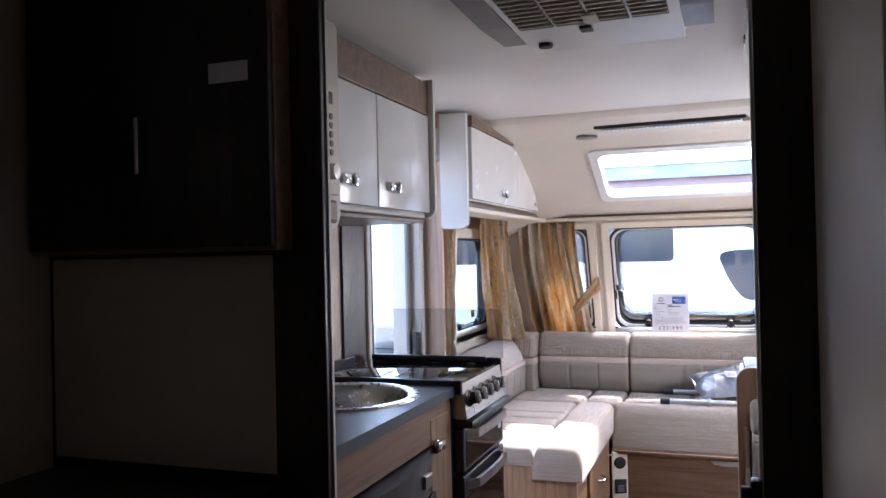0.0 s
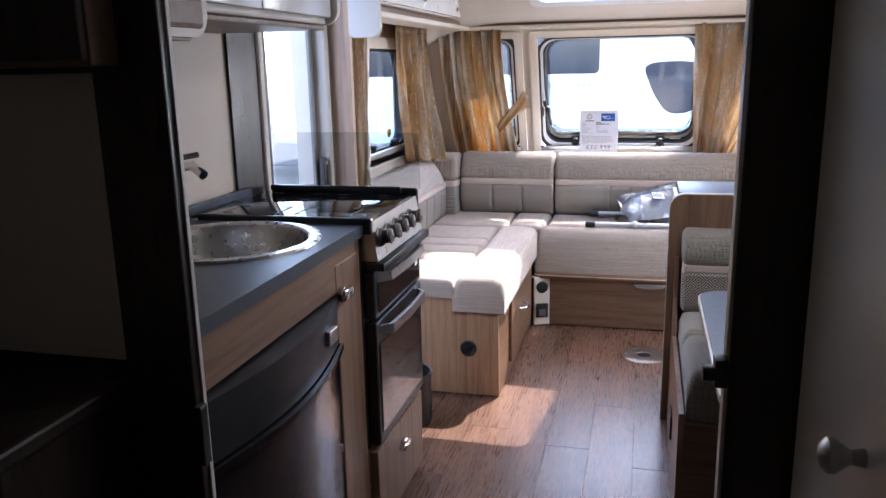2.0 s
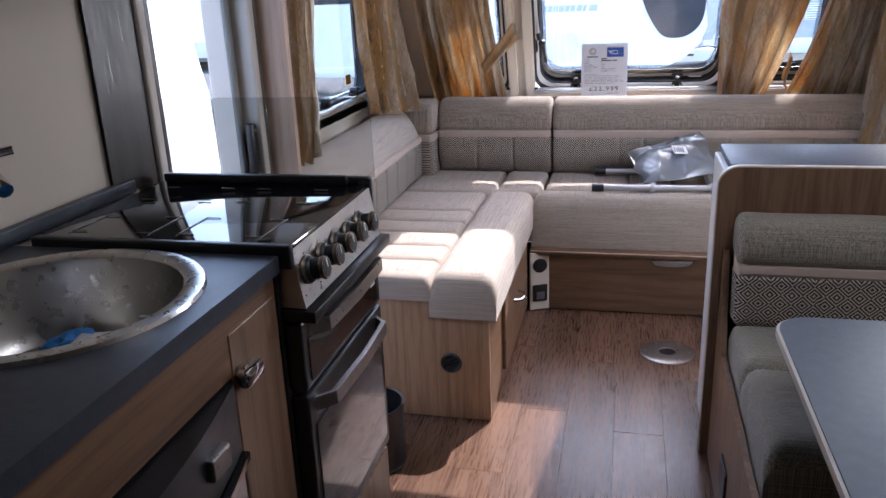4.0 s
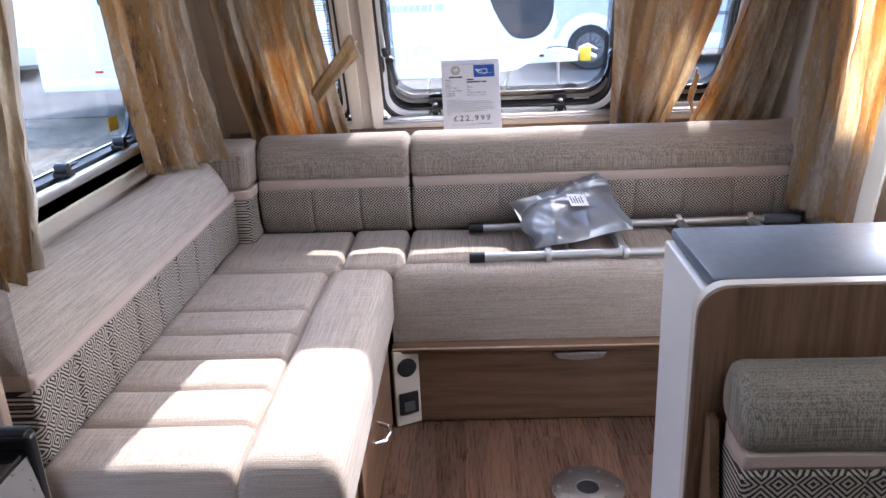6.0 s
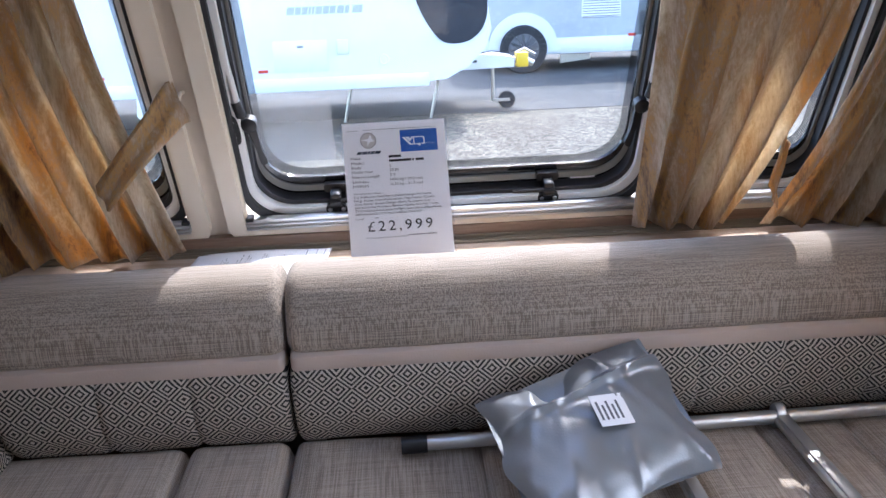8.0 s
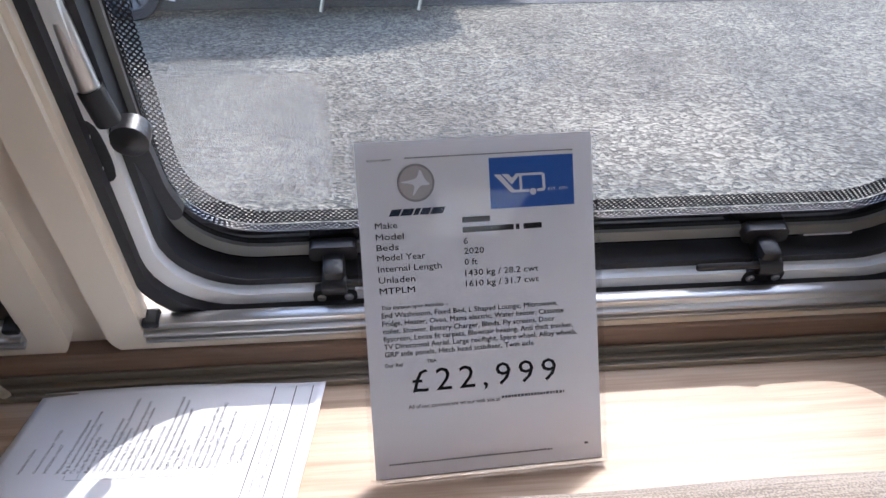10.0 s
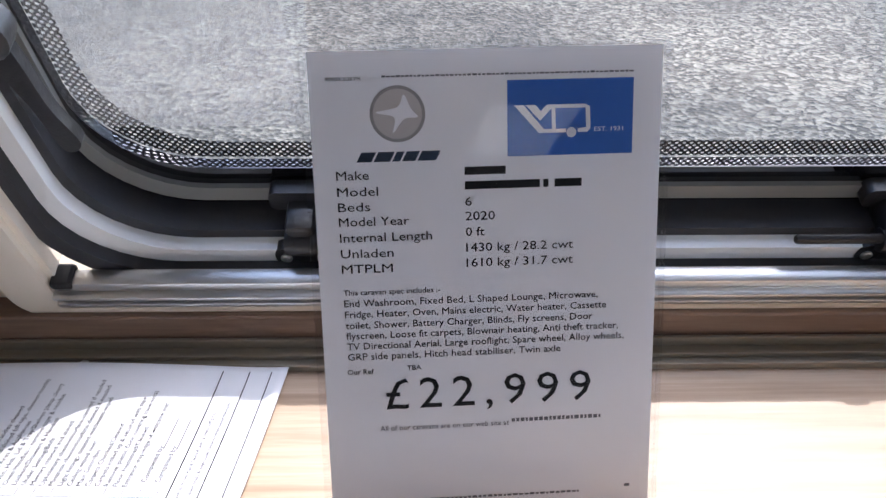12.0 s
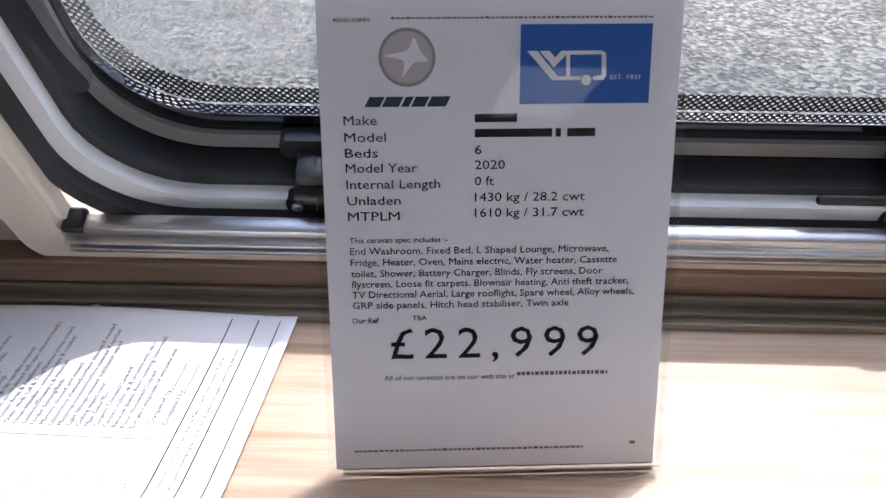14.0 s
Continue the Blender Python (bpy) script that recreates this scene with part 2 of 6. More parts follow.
WORKTOP = plain("slate_laminate", (0.045, 0.052, 0.07), 0.35, var=0.2, scale=60, grain=0.25, gscale=500)
STEEL = plain("brushed_steel", (0.5, 0.48, 0.46), 0.32, 1.0, 0.06, 30, 0.06)
SINKS = plain("satin_sink_steel", (0.55, 0.53, 0.5), 0.3, 1.0, 0.05, 12, 0.05)
CHROME = plain("chrome", (0.75, 0.75, 0.76), 0.08, 1.0, 0.02, 5, 0.0)
ALU = plain("satin_aluminium", (0.66, 0.66, 0.66), 0.35, 1.0, 0.04, 10, 0.05)
BRONZE = plain("bronze_knob_metal", (0.3, 0.25, 0.21), 0.3, 1.0)
BLACK = plain("black_plastic", (0.014, 0.014, 0.016), 0.38, grain=0.15)
RUBBER = plain("black_rubber", (0.02, 0.02, 0.024), 0.55)
GREYPL = plain("grey_seal", (0.2, 0.2, 0.19), 0.45)
GLOSSB = plain("black_glass", (0.006, 0.006, 0.008), 0.03, grain=0.0, var=0.02)
GLOSSB.node_tree.nodes["Principled BSDF"].inputs["IOR"].default_value = 1.9
FRIDGE = plain("gloss_black_fridge", (0.01, 0.01, 0.012), 0.08, grain=0.0)
HOBG = plain("mirror_black_lid_glass", (0.006, 0.006, 0.008), 0.02, grain=0.0, var=0.02)
HOBG.node_tree.nodes["Principled BSDF"].inputs["IOR"].default_value = 2.6
PANE = clear("acrylic_pane", (0.97, 0.98, 0.98))
SKYPANE = clear("tinted_rooflight", (0.86, 0.88, 0.9))
GUARD = clear("smoked_glass", (0.85, 0.86, 0.86))
DARKPANE = plain("dark_window", (0.03, 0.035, 0.045), 0.05, grain=0.0)
FRIT = film_mat("frit_dots", (0.01, 0.01, 0.012), 1.0, 0.0042)
FILM = film_mat("pale_film", (0.7, 0.7, 0.7), 0.16)
ACRYL = clear("acrylic_holder", (0.985, 0.985, 0.99), 0.02, 0.01)
PAPER = plain("paper", (0.8, 0.8, 0.83), 0.7, var=0.02, grain=0.04)
INK = plain("black_ink", (0.012, 0.012, 0.015), 0.9, grain=0)
GREYINK = plain("grey_ink", (0.13, 0.13, 0.15), 0.9, grain=0)
BLUEINK = plain("blue_ink", (0.012, 0.1, 0.42), 0.6, grain=0)
EMB = plain("emblem_grey", (0.3, 0.29, 0.29), 0.8, grain=0)
EMBF = plain("emblem_field_grey", (0.5, 0.47, 0.46), 0.8, grain=0)
NAVY = plain("navy_ink", (0.015, 0.03, 0.06), 0.6, grain=0)
SILVER = plain("silver_vinyl", (0.25, 0.262, 0.285), 0.34, 0.5, 0.08, 6, 0.2, 300)
LADDERM = plain("ladder_aluminium", (0.6, 0.6, 0.6), 0.38, 0.9, 0.06, 20)
GREYCAP = plain("grey_rubber_cap", (0.16, 0.17, 0.18), 0.6)
TABLEM = plain("slate_blue_tabletop", (0.11, 0.135, 0.18), 0.4, var=0.1, scale=40)
GRILLE = plain("brown_grille", (0.13, 0.1, 0.075), 0.6)
GREYSIDE = plain("grey_plastic_shell", (0.12, 0.12, 0.13), 0.35)
YELLOW = plain("yellow_plastic", (0.75, 0.5, 0.02), 0.4)
REDL = plain("red_lens", (0.6, 0.06, 0.04), 0.2)
BLUEC = plain("blue_cloth", (0.02, 0.18, 0.5), 0.7)
BAGW = plain("white_film_bag", (0.75, 0.77, 0.8), 0.35)
GRP = plain("white_grp", (0.8, 0.81, 0.82), 0.2, var=0.03, coat=0.3)
GRPG = plain("grey_grp", (0.45, 0.47, 0.5), 0.25)
TYRE = plain("tyre", (0.025, 0.025, 0.027), 0.8)
BRICK = plain("red_brick_far", (0.46, 0.27, 0.24), 0.85, var=0.2, scale=4)
BLUEF = plain("blue_fascia", (0.5, 0.57, 0.66), 0.5)
ROOFM = plain("pale_roof_sheet", (0.55, 0.58, 0.62), 0.5)
GRAVEL = gravel_mat("gravel", ((0.03, 0.027, 0.021), (0.088, 0.078, 0.061), (0.2, 0.18, 0.145)), 42.0)
ASPH = gravel_mat("asphalt", ((0.04, 0.042, 0.045), (0.06, 0.062, 0.065), (0.09, 0.09, 0.09)), 60.0)
MIRROR = plain("grey_mirror", (0.55, 0.56, 0.58), 0.06, 1.0, grain=0)


# ---- shapes ----
def box(x0, y0, z0, x1, y1, z1):
    v = [(x, y, z) for z in (z0, z1) for y in (y0, y1) for x in (x0, x1)]
    return v, [(0, 2, 3, 1), (4, 5, 7, 6), (0, 1, 5, 4), (2, 6, 7, 3), (0, 4, 6, 2), (1, 3, 7, 5)]


def rbox(x0, y0, z0, x1, y1, z1, r=0.004, seg=2):
    bm = bmesh.new()
    bmesh.ops.create_cube(bm, size=1)
    for v in bm.verts:
        v.co = Vector(((x0 + x1) / 2 + v.co.x * (x1 - x0), (y0 + y1) / 2 + v.co.y * (y1 - y0), (z0 + z1) / 2 + v.co.z * (z1 - z0)))
    r = min(r, 0.49 * min(abs(x1 - x0), abs(y1 - y0), abs(z1 - z0)))
    bmesh.ops.bevel(bm, geom=bm.edges[:], offset=r, segments=seg, profile=0.5, affect="EDGES")
    return from_bm(bm)


def from_bm(bm):
    bm.verts.index_update()
    g = [tuple(v.co) for v in bm.verts], [tuple(v.index for v in f.verts) for f in bm.faces]
    bm.free()
    return g


def join(*gs):
    vs, fs = [], []
    for v, f in gs:
        o = len(vs)
        vs += list(v)
        fs += [tuple(i + o for i in q) for q in f]
    return vs, fs


def xf(g, m):
    return [tuple(m @ Vector(v)) for v in g[0]], g[1]


def put3(p, q, a, axis):
    return {"x": (a, p, q), "y": (p, a, q), "z": (p, q, a)}[axis]


def prism(poly, a0, a1, axis):
    n = len(poly)
    v = [put3(p, q, a, axis) for a in (a0, a1) for p, q in poly]
    return v, [tuple(range(n))[::-1], tuple(range(n, 2 * n))] + [(i, (i + 1) % n, n + (i + 1) % n, n + i) for i in range(n)]


def rrect(u0, v0, u1, v1, r, seg=8):
    pts = []
    rs = r if isinstance(r, tuple) else (r, r, r, r)
    for (cx, cy, a0), k in zip(((u1, v1, 0), (u0, v1, 90), (u0, v0, 180), (u1, v0, 270)), rs):
        k = max(k, 1e-4)
        ox, oy = cx - math.copysign(k, cx - (u0 + u1) / 2), cy - math.copysign(k, cy - (v0 + v1) / 2)
        for i in range(seg + 1):
            a = radians(a0 + 90 * i / seg)
            pts.append((ox + k * math.cos(a), oy + k * math.sin(a)))
    return pts


def ring(outer, inner, n0, n1):
    n = len(outer)
    v = [(*p, n0) for p in outer] + [(*p, n0) for p in inner] + [(*p, n1) for p in outer] + [(*p, n1) for p in inner]
    f = []
    for i in range(n):
        j = (i + 1) % n
        f += [(i, n + i, n + j, j), (2 * n + i, 2 * n + j, 3 * n + j, 3 * n + i), (i, j, 2 * n + j, 2 * n + i), (n + i, 3 * n + i, 3 * n + j, n + j)]
    return v, f


def slab(loop, n0, n1):
    return prism(loop, n0, n1, "z")


def lathe(prof, n=24, c=(0, 0, 0), cap=True):
    v = [(c[0] + r * math.cos(2 * math.pi * i / n), c[1] + r * math.sin(2 * math.pi * i / n), c[2] + z) for r, z in prof for i in range(n)]
    f = [(k * n + i, k * n + (i + 1) % n, (k + 1) * n + (i + 1) % n, (k + 1) * n + i) for k in range(len(prof) - 1) for i in range(n)]
    if cap and prof[0][0] > 1e-6:
        f.append(tuple(range(n))[::-1])
    if prof[-1][0] > 1e-6:
        f.append(tuple((len(prof) - 1) * n + i for i in range(n)))
    return v, f


def tube(pts, r, n=10):
    pts = [Vector(p) for p in pts]
    v, f = [], []
    for k, p in enumerate(pts):
        d = (pts[min(k + 1, len(pts) - 1)] - pts[max(k - 1, 0)]).normalized()
        up = Vector((0, 0, 1)) if abs(d.z) < 0.9 else Vector((1, 0, 0))
        a = d.cross(up).normalized()
        b = d.cross(a)
        v += [tuple(p + r * (math.cos(2 * math.pi * i / n) * a + math.sin(2 * math.pi * i / n) * b)) for i in range(n)]
    for k in range(len(pts) - 1):
        f += [(k * n + i, k * n + (i + 1) % n, (k + 1) * n + (i + 1) % n, (k + 1) * n + i) for i in range(n)]
    return v, f + [tuple(range(n))[::-1], tuple((len(pts) - 1) * n + i for i in range(n))]


def grid(fn, us, vs):
    nu, nv = len(us), len(vs)
    return [fn(u, w) for w in vs for u in us], [(j * nu + i, j * nu + i + 1, (j + 1) * nu + i + 1, (j + 1) * nu + i) for j in range(nv - 1) for i in range(nu - 1)]


def lin(a, b, n):
    return [a + (b - a) * i / (n - 1) for i in range(n)]


def steps(a, b, marks, w=0.012, step=0.04):
    """Samples from a to b, dense at both ends and round the marks."""
    s = {a, b}
    for k in list(marks) + [a, b]:
        for o in (-w, -w * 0.6, -w * 0.3, 0, w * 0.3, w * 0.6, w):
            if a <= k + o <= b:
                s.add(round(k + o, 5))
    k = a
    while k < b:
        s.add(round(k, 5))
        k += step
    return sorted(s)


def pad(x0, x1, y0, y1, z0, z1, sx=(), sy=(), r=0.03, puff=0.008, groove=0.009, wob=0.003):
    """A seat cushion: rounded rim, sewn grooves at sx and sy, fabric a little uneven between them."""
    xs, ys = steps(x0, x1, sx, r), steps(y0, y1, sy, r)
    h = z1 - z0

    def top(x, y):
        dz = 0.0
        for e in (x - x0, x1 - x, y - y0, y1 - y):
            if e < r:
                dz += r - math.sqrt(max(0, r * r - (r - e) ** 2))
        g = 0.0
        for k in sx:
            g = max(g, math.exp(-((x - k) / 0.008) ** 2))
        for k in sy:
            g = max(g, math.exp(-((y - k) / 0.008) ** 2))
        dd = min([abs(x - k) for k in sx] + [abs(y - k) for k in sy] + [x - x0, x1 - x, y - y0, y1 - y])
        soft = puff * (1 - math.exp(-dd / 0.03))
        w = wob * noise.noise(Vector((x * 6, y * 6, z1)))
        return (x, y, z1 - min(dz, h * 0.9) - groove * g + soft + w)
    v, f = grid(top, xs, ys)
    nu, nv = len(xs), len(ys)
    rim = list(range(nu)) + [j * nu + nu - 1 for j in range(1, nv)] + [(nv - 1) * nu + i for i in range(nu - 2, -1, -1)] + [j * nu for j in range(nv - 2, 0, -1)]
    o = len(v)
    v += [(v[i][0], v[i][1], z0) for i in rim]
    n = len(rim)
    f += [(rim[i], o + i, o + (i + 1) % n, rim[(i + 1) % n]) for i in range(n)]
    f.append(tuple(range(o, o + n)))
    return v, f


def roll(prof, a0, a1, axis, seams=(), r=0.02, groove=0.006, wob=0.003):
    """A closed profile run along an axis, pinched at its ends and at the sewn seams."""
    n = len(prof)
    cu, cv = sum(p[0] for p in prof) / n, sum(p[1] for p in prof) / n
    ss = steps(a0, a1, seams, r)
    v = []
    for s in ss:
        e = min(s - a0, a1 - s)
        k = r - math.sqrt(max(0, r * r - (r - e) ** 2)) if e < r else 0.0
        k = min(k, r * 0.8)
        for q in seams:
            k += groove * math.exp(-((s - q) / 0.007) ** 2)
        for u, w in prof:
            d = math.hypot(u - cu, w - cv)
            m = 1 - (k + wob * noise.noise(Vector((s * 7, u * 9, w * 9)))) / d
            v.append(put3(cu + (u - cu) * m, cv + (w - cv) * m, s, axis))
    f = [(j * n + i, j * n + (i + 1) % n, (j + 1) * n + (i + 1) % n, (j + 1) * n + i) for j in range(len(ss) - 1) for i in range(n)]
    return v, f + [tuple(range(n))[::-1], tuple((len(ss) - 1) * n + i for i in range(n))]


def smooth_loop(pts, per=4):
    """A closed soft curve through the given corners."""
    out = []
    n = len(pts)
    for i in range(n):
        p0, p1, p2, p3 = (Vector(pts[(i + k - 1) % n]) for k in range(4))
        for j in range(per):
            t = j / per
            q = 0.5 * (2 * p1 + (p2 - p0) * t + (2 * p0 - 5 * p1 + 4 * p2 - p3) * t * t + (3 * p1 - p0 - 3 * p2 + p3) * t ** 3)
            out.append(tuple(q))
    return out


# ---- objects ----
ORIGIN = {}


def mesh_of(name, g, mat, o=(0, 0, 0), soft=False):
    me = bpy.data.meshes.new(name)
    me.from_pydata([(v[0] - o[0], v[1] - o[1], v[2] - o[2]) for v in g[0]], [], g[1])
    bm = bmesh.new()
    bm.from_mesh(me)
    bmesh.ops.recalc_face_normals(bm, faces=bm.faces[:])
    bm.to_mesh(me)
    bm.free()
    me.materials.append(mat)
    if soft:
        me.shade_smooth()
        me.set_sharp_from_angle(angle=radians(38))
    return me


def thing(name, at, label, category, group="", kind=""):
    ob = new(name)
    ob.location = at
    ob.empty_display_size = 0.05
    ORIGIN[ob.name] = Vector(at)
    return tagged(ob, label, category, group, kind)


def part(name, g, mat, parent, label="", soft=False, own=False):
    """One mesh under a thing or a part, given in world places; own: keep its own axes' origin at the thing."""
    o = ORIGIN[parent.name]
    ob = new(name, mesh_of(name, g, mat, o, soft))
    ob.parent = parent
    ORIGIN[ob.name] = o
    return tagged(ob, label)


def single(name, g, mat, label="", category="", group="", kind="", soft=False):
    """A thing or piece of the setting that is one mesh."""
    ob = new(name, mesh_of(name, g, mat, (0, 0, 0), soft))
    ORIGIN[ob.name] = Vector((0, 0, 0))
    return tagged(ob, label, category, group, kind)


def text_geo(s, size, deep=0.0001, space=1.0):
    cu = bpy.data.curves.new("lettering", "FONT")
    cu.body, cu.size, cu.extrude, cu.resolution_u = s, size, deep, 2
    cu.space_character = space
    ob = new("lettering", cu)
    me = bpy.data.meshes.new_from_object(ob.evaluated_get(bpy.context.evaluated_depsgraph_get()))
    g = [tuple(v.co) for v in me.vertices], [tuple(p.vertices) for p in me.polygons]
    bpy.data.objects.remove(ob)
    bpy.data.curves.remove(cu)
    bpy.data.meshes.remove(me)
    return g


# ---- the shell ----
XL, XR, YF, YB, ZC = -1.27, 0.87, 4.965, -1.7, 1.93
floor = single("floor", box(XL - 0.03, YB, -0.05, XR + 0.03, YF, -0.002), JOINT, "dark reddish-brown wood-effect plank floor", "floor", kind="structure")
single("wall_left_rear", box(XL - 0.035, YB, 0, XL, 2.5, ZC), WALLC, "plain cream caravan side wall", "wall", kind="structure")
single("wall_left_over_door", box(XL - 0.035, 2.5, 1.78, XL, 3.0, ZC), WALLC, "cream wall over the entrance door", "wall", kind="structure")


def wall_with_hole(name, x0, x1, ya, yb, z0, z1, hy0, hy1, hz0, hz1, label):
    single(name, join(box(x0, ya, z0, x1, hy0, z1), box(x0, hy1, z0, x1, yb, z1), box(x0, hy0, z0, x1, hy1, hz0), box(x0, hy0, hz1, x1, hy1, z1)),
           WALLC, label, "wall", kind="structure")


wall_with_hole("wall_left_front", XL - 0.035, XL, 3.0, YF + 0.05, 0, ZC, 3.3, 4.2, 0.9, 1.42, "cream lounge side wall with window opening")
wall_with_hole("wall_right", XR, XR + 0.035, YB, YF + 0.05, 0, ZC, 3.55, 4.3, 0.84, 1.42, "cream side wall with window opening")
single("wall_rear", box(XL, YB - 0.04, 0, XR, YB, ZC), WALLC, "plain rear bedroom wall", "wall", kind="structure")

# ceiling and the moulded front that curves down to the window head
single("ceiling", box(XL - 0.03, YB, ZC, XR + 0.03, 3.32, ZC + 0.03), CEIL, "smooth off-white caravan ceiling", "ceiling", kind="structure")

# front moulding: a slope with the rooflight opening, running from ceiling to the ledge over the windows
SLOPE = [(3.3, 1.929), (3.335, 1.906), (3.42, 1.9), (3.6, 1.895), (3.78, 1.885), (3.9, 1.83), (4.1, 1.735), (4.32, 1.63), (4.44, 1.575), (4.55, 1.545), (4.7, 1.53), (4.97, 1.525)]
SX0, SX1 = -0.61, 0.23


def slope_z(y):
    for (a, za), (b, zb) in zip(SLOPE, SLOPE[1:]):
        if a <= y <= b:
            return za + (zb - za) * (y - a) / (b - a)
    return SLOPE[-1][1]


HOLE0, HOLE1 = 3.9, 4.36


def slope_geo():
    ys = sorted({p[0] for p in SLOPE} | {HOLE0, HOLE1} | set(lin(3.3, 4.97, 30)))
    xs = sorted({SX0, SX1} | set(lin(XL - 0.03, XR + 0.03, 40)))
    vs, fs = [], []
    for lift in (0, 0.03):
        for y in ys:
            for x in xs:
                e = max(0.0, abs(x + 0.2) - 0.62)
                drop = 0.55 * e * e * min(1.0, max(0.0, (y - 3.3) / 0.5))
                vs.append((x, y, slope_z(y) - drop + lift))
    nx, ny = len(xs), len(ys)
    hole = set()
    for j in range(ny - 1):
        for i in range(nx - 1):
            cx, cy = (xs[i] + xs[i + 1]) / 2, (ys[j] + ys[j + 1]) / 2
            if SX0 < cx < SX1 and HOLE0 < cy < HOLE1:
                hole.add((i, j))
    for j in range(ny - 1):
        for i in range(nx - 1):
            if (i, j) in hole:
                continue
            q = [j * nx + i, j * nx + i + 1, (j + 1) * nx + i + 1, (j + 1) * nx + i]
            fs += [tuple(q), tuple(k + nx * ny for k in reversed(q))]
            for di, dj, a, b in ((0, -1, 0, 1), (1, 0, 1, 2), (0, 1, 2, 3), (-1, 0, 3, 0)):
                if (i + di, j + dj) in hole:
                    fs.append((q[a], q[b], q[b] + nx * ny, q[a] + nx * ny))
    return vs, fs


single("ceiling_front_moulding", slope_geo(), MOULD, "curved cream moulded ceiling over the lounge", "ceiling", kind="structure", soft=True)

# rooflight in the slope
RA, RB = Vector((0, HOLE0, slope_z(HOLE0))), Vector((0, HOLE1, slope_z(HOLE1)))
rv = (RB - RA).normalized()
MR = Matrix.Identity(4)
rn = Vector((1, 0, 0)).cross(rv)
for i in range(3):
    MR[i][0], MR[i][1], MR[i][2], MR[i][3] = (1, 0, 0)[i], rv[i], rn[i], RA[i]
RL = (RB - RA).length
light_hatch = thing("rooflight", (-0.19, HOLE1, slope_z(HOLE1)), "white-framed tilted front rooflight window", "rooflight", kind="structure")
part("frame", xf(ring(rrect(SX0 - 0.012, -0.012, SX1 + 0.012, RL + 0.012, 0.04), rrect(SX0 + 0.03, 0.03, SX1 - 0.03, RL - 0.03, 0.05), -0.012, 0.045), MR), WHITEPL, light_hatch, soft=True)
pane = part("pane", xf(slab(rrect(SX0 + 0.02, 0.02, SX1 - 0.02, RL - 0.02, 0.05), 0.03, 0.034), MR), SKYPANE, light_hatch)
pane.visible_shadow = False

# strip light and spots in the moulding
strip = thing("strip_light", (-0.2, 3.6, slope_z(3.6)), "recessed white strip light with dark rim", "ceiling light")
part("rim", prism([(-0.53, 3.52), (0.13, 3.5), (0.15, 3.6), (-0.48, 3.62)], slope_z(3.57) - 0.012, slope_z(3.57) + 0.01, "z"), BLACK, strip)
part("diffuser", prism([(-0.5, 3.53), (0.11, 3.515), (0.12, 3.575), (-0.47, 3.588)], slope_z(3.57) - 0.02, slope_z(3.57) - 0.008, "z"), WHITEPL, strip)
for i in range(30):
    x = -0.475 + i * 0.0195
    part("rib", box(x, 3.533, slope_z(3.57) - 0.023, x + 0.007, 3.57, slope_z(3.57) - 0.018), ALU, strip)
spot = thing("ceiling_speaker", (-0.6, 3.75, slope_z(3.75)), "round dark-grey ceiling speaker with thin rim", "speaker", "ceiling speakers")
part("rim", lathe([(0.052, 0.004), (0.052, -0.006), (0.043, -0.008)], 28, (-0.6, 3.75, slope_z(3.75) - 0.004)), GREYSIDE, spot)
part("grille", lathe([(0.043, -0.002), (0.043, -0.007), (0.0, -0.0095)], 28, (-0.6, 3.75, slope_z(3.75) - 0.004)), GREYSIDE, spot)
copy_thing(spot, pose(0.22, 3.75, slope_z(3.75)))

# ledge over the front windows
ledge = thing("window_pelmet", (-0.2, 4.7, 1.5), "cream ledge with brown underside over the windows", "trim", kind="structure")
part("ledge", join(rbox(-1.13, 4.6, 1.5, 0.75, 4.9, 1.522, 0.008), rbox(-1.15, 3.06, 1.5, -1.0, 4.62, 1.522, 0.008)), CREAM, ledge)
part("brown_strip", join(box(-1.1, 4.64, 1.523, 0.72, 4.9, 1.54), box(-1.2, 3.06, 1.523, -1.03, 4.64, 1.545)), BROWN, ledge)

# ---- front wall in the leaning window plane: u along x, v up, n inwards ----
MF = Matrix.Identity(4)
fv = Vector((0, -0.4, 1)).normalized()
fn_ = Vector((1, 0, 0)).cross(fv)
for i in range(3):
    MF[i][0], MF[i][1], MF[i][2], MF[i][3] = (1, 0, 0)[i], fv[i], fn_[i], (-0.19, 4.947, 0.783)[i]
WINS = [(-0.87, -0.528), (-0.488, 0.505), (0.547, 0.93)]
VT = 0.765


def front_wall():
    gs = []
    cuts = [-1.12]
    for a, b in WINS:
        cuts += [a + 0.03, b - 0.03]
    cuts.append(1.08)
    for a, b in zip(cuts[::2], cuts[1::2]):
        gs.append(box(a, -0.05, -0.09, b, 0.8, 0.0))
    for a, b in WINS:
        gs += [box(a + 0.03, -0.05, -0.09, b - 0.03, 0.03, 0.0), box(a + 0.03, VT - 0.03, -0.09, b - 0.03, 0.8, 0.0)]
    return xf(join(*gs), MF)


single("wall_front", front_wall(), WALLC, "cream front wall with three windows", "wall", kind="structure")
single("wall_front_lower", box(XL, 4.966, 0, XR, 5.0, 0.75), WALLC, "front wall below the window shelf", "wall", kind="structure")
single("trim_front_backboard", rbox(XL + 0.02, 4.918, 0.752, XR - 0.02, 4.964, 0.786, 0.003), BROWN, "dark brown wood strip under the window frames", "trim", kind="structure")


def screw(parent, m, r=0.006):
    part("screw", xf(lathe([(r, 0), (r, 0.0015), (r * 0.7, 0.0024), (r * 0.25, 0.0018), (0, 0.0008)], 12), m), ALU, parent)


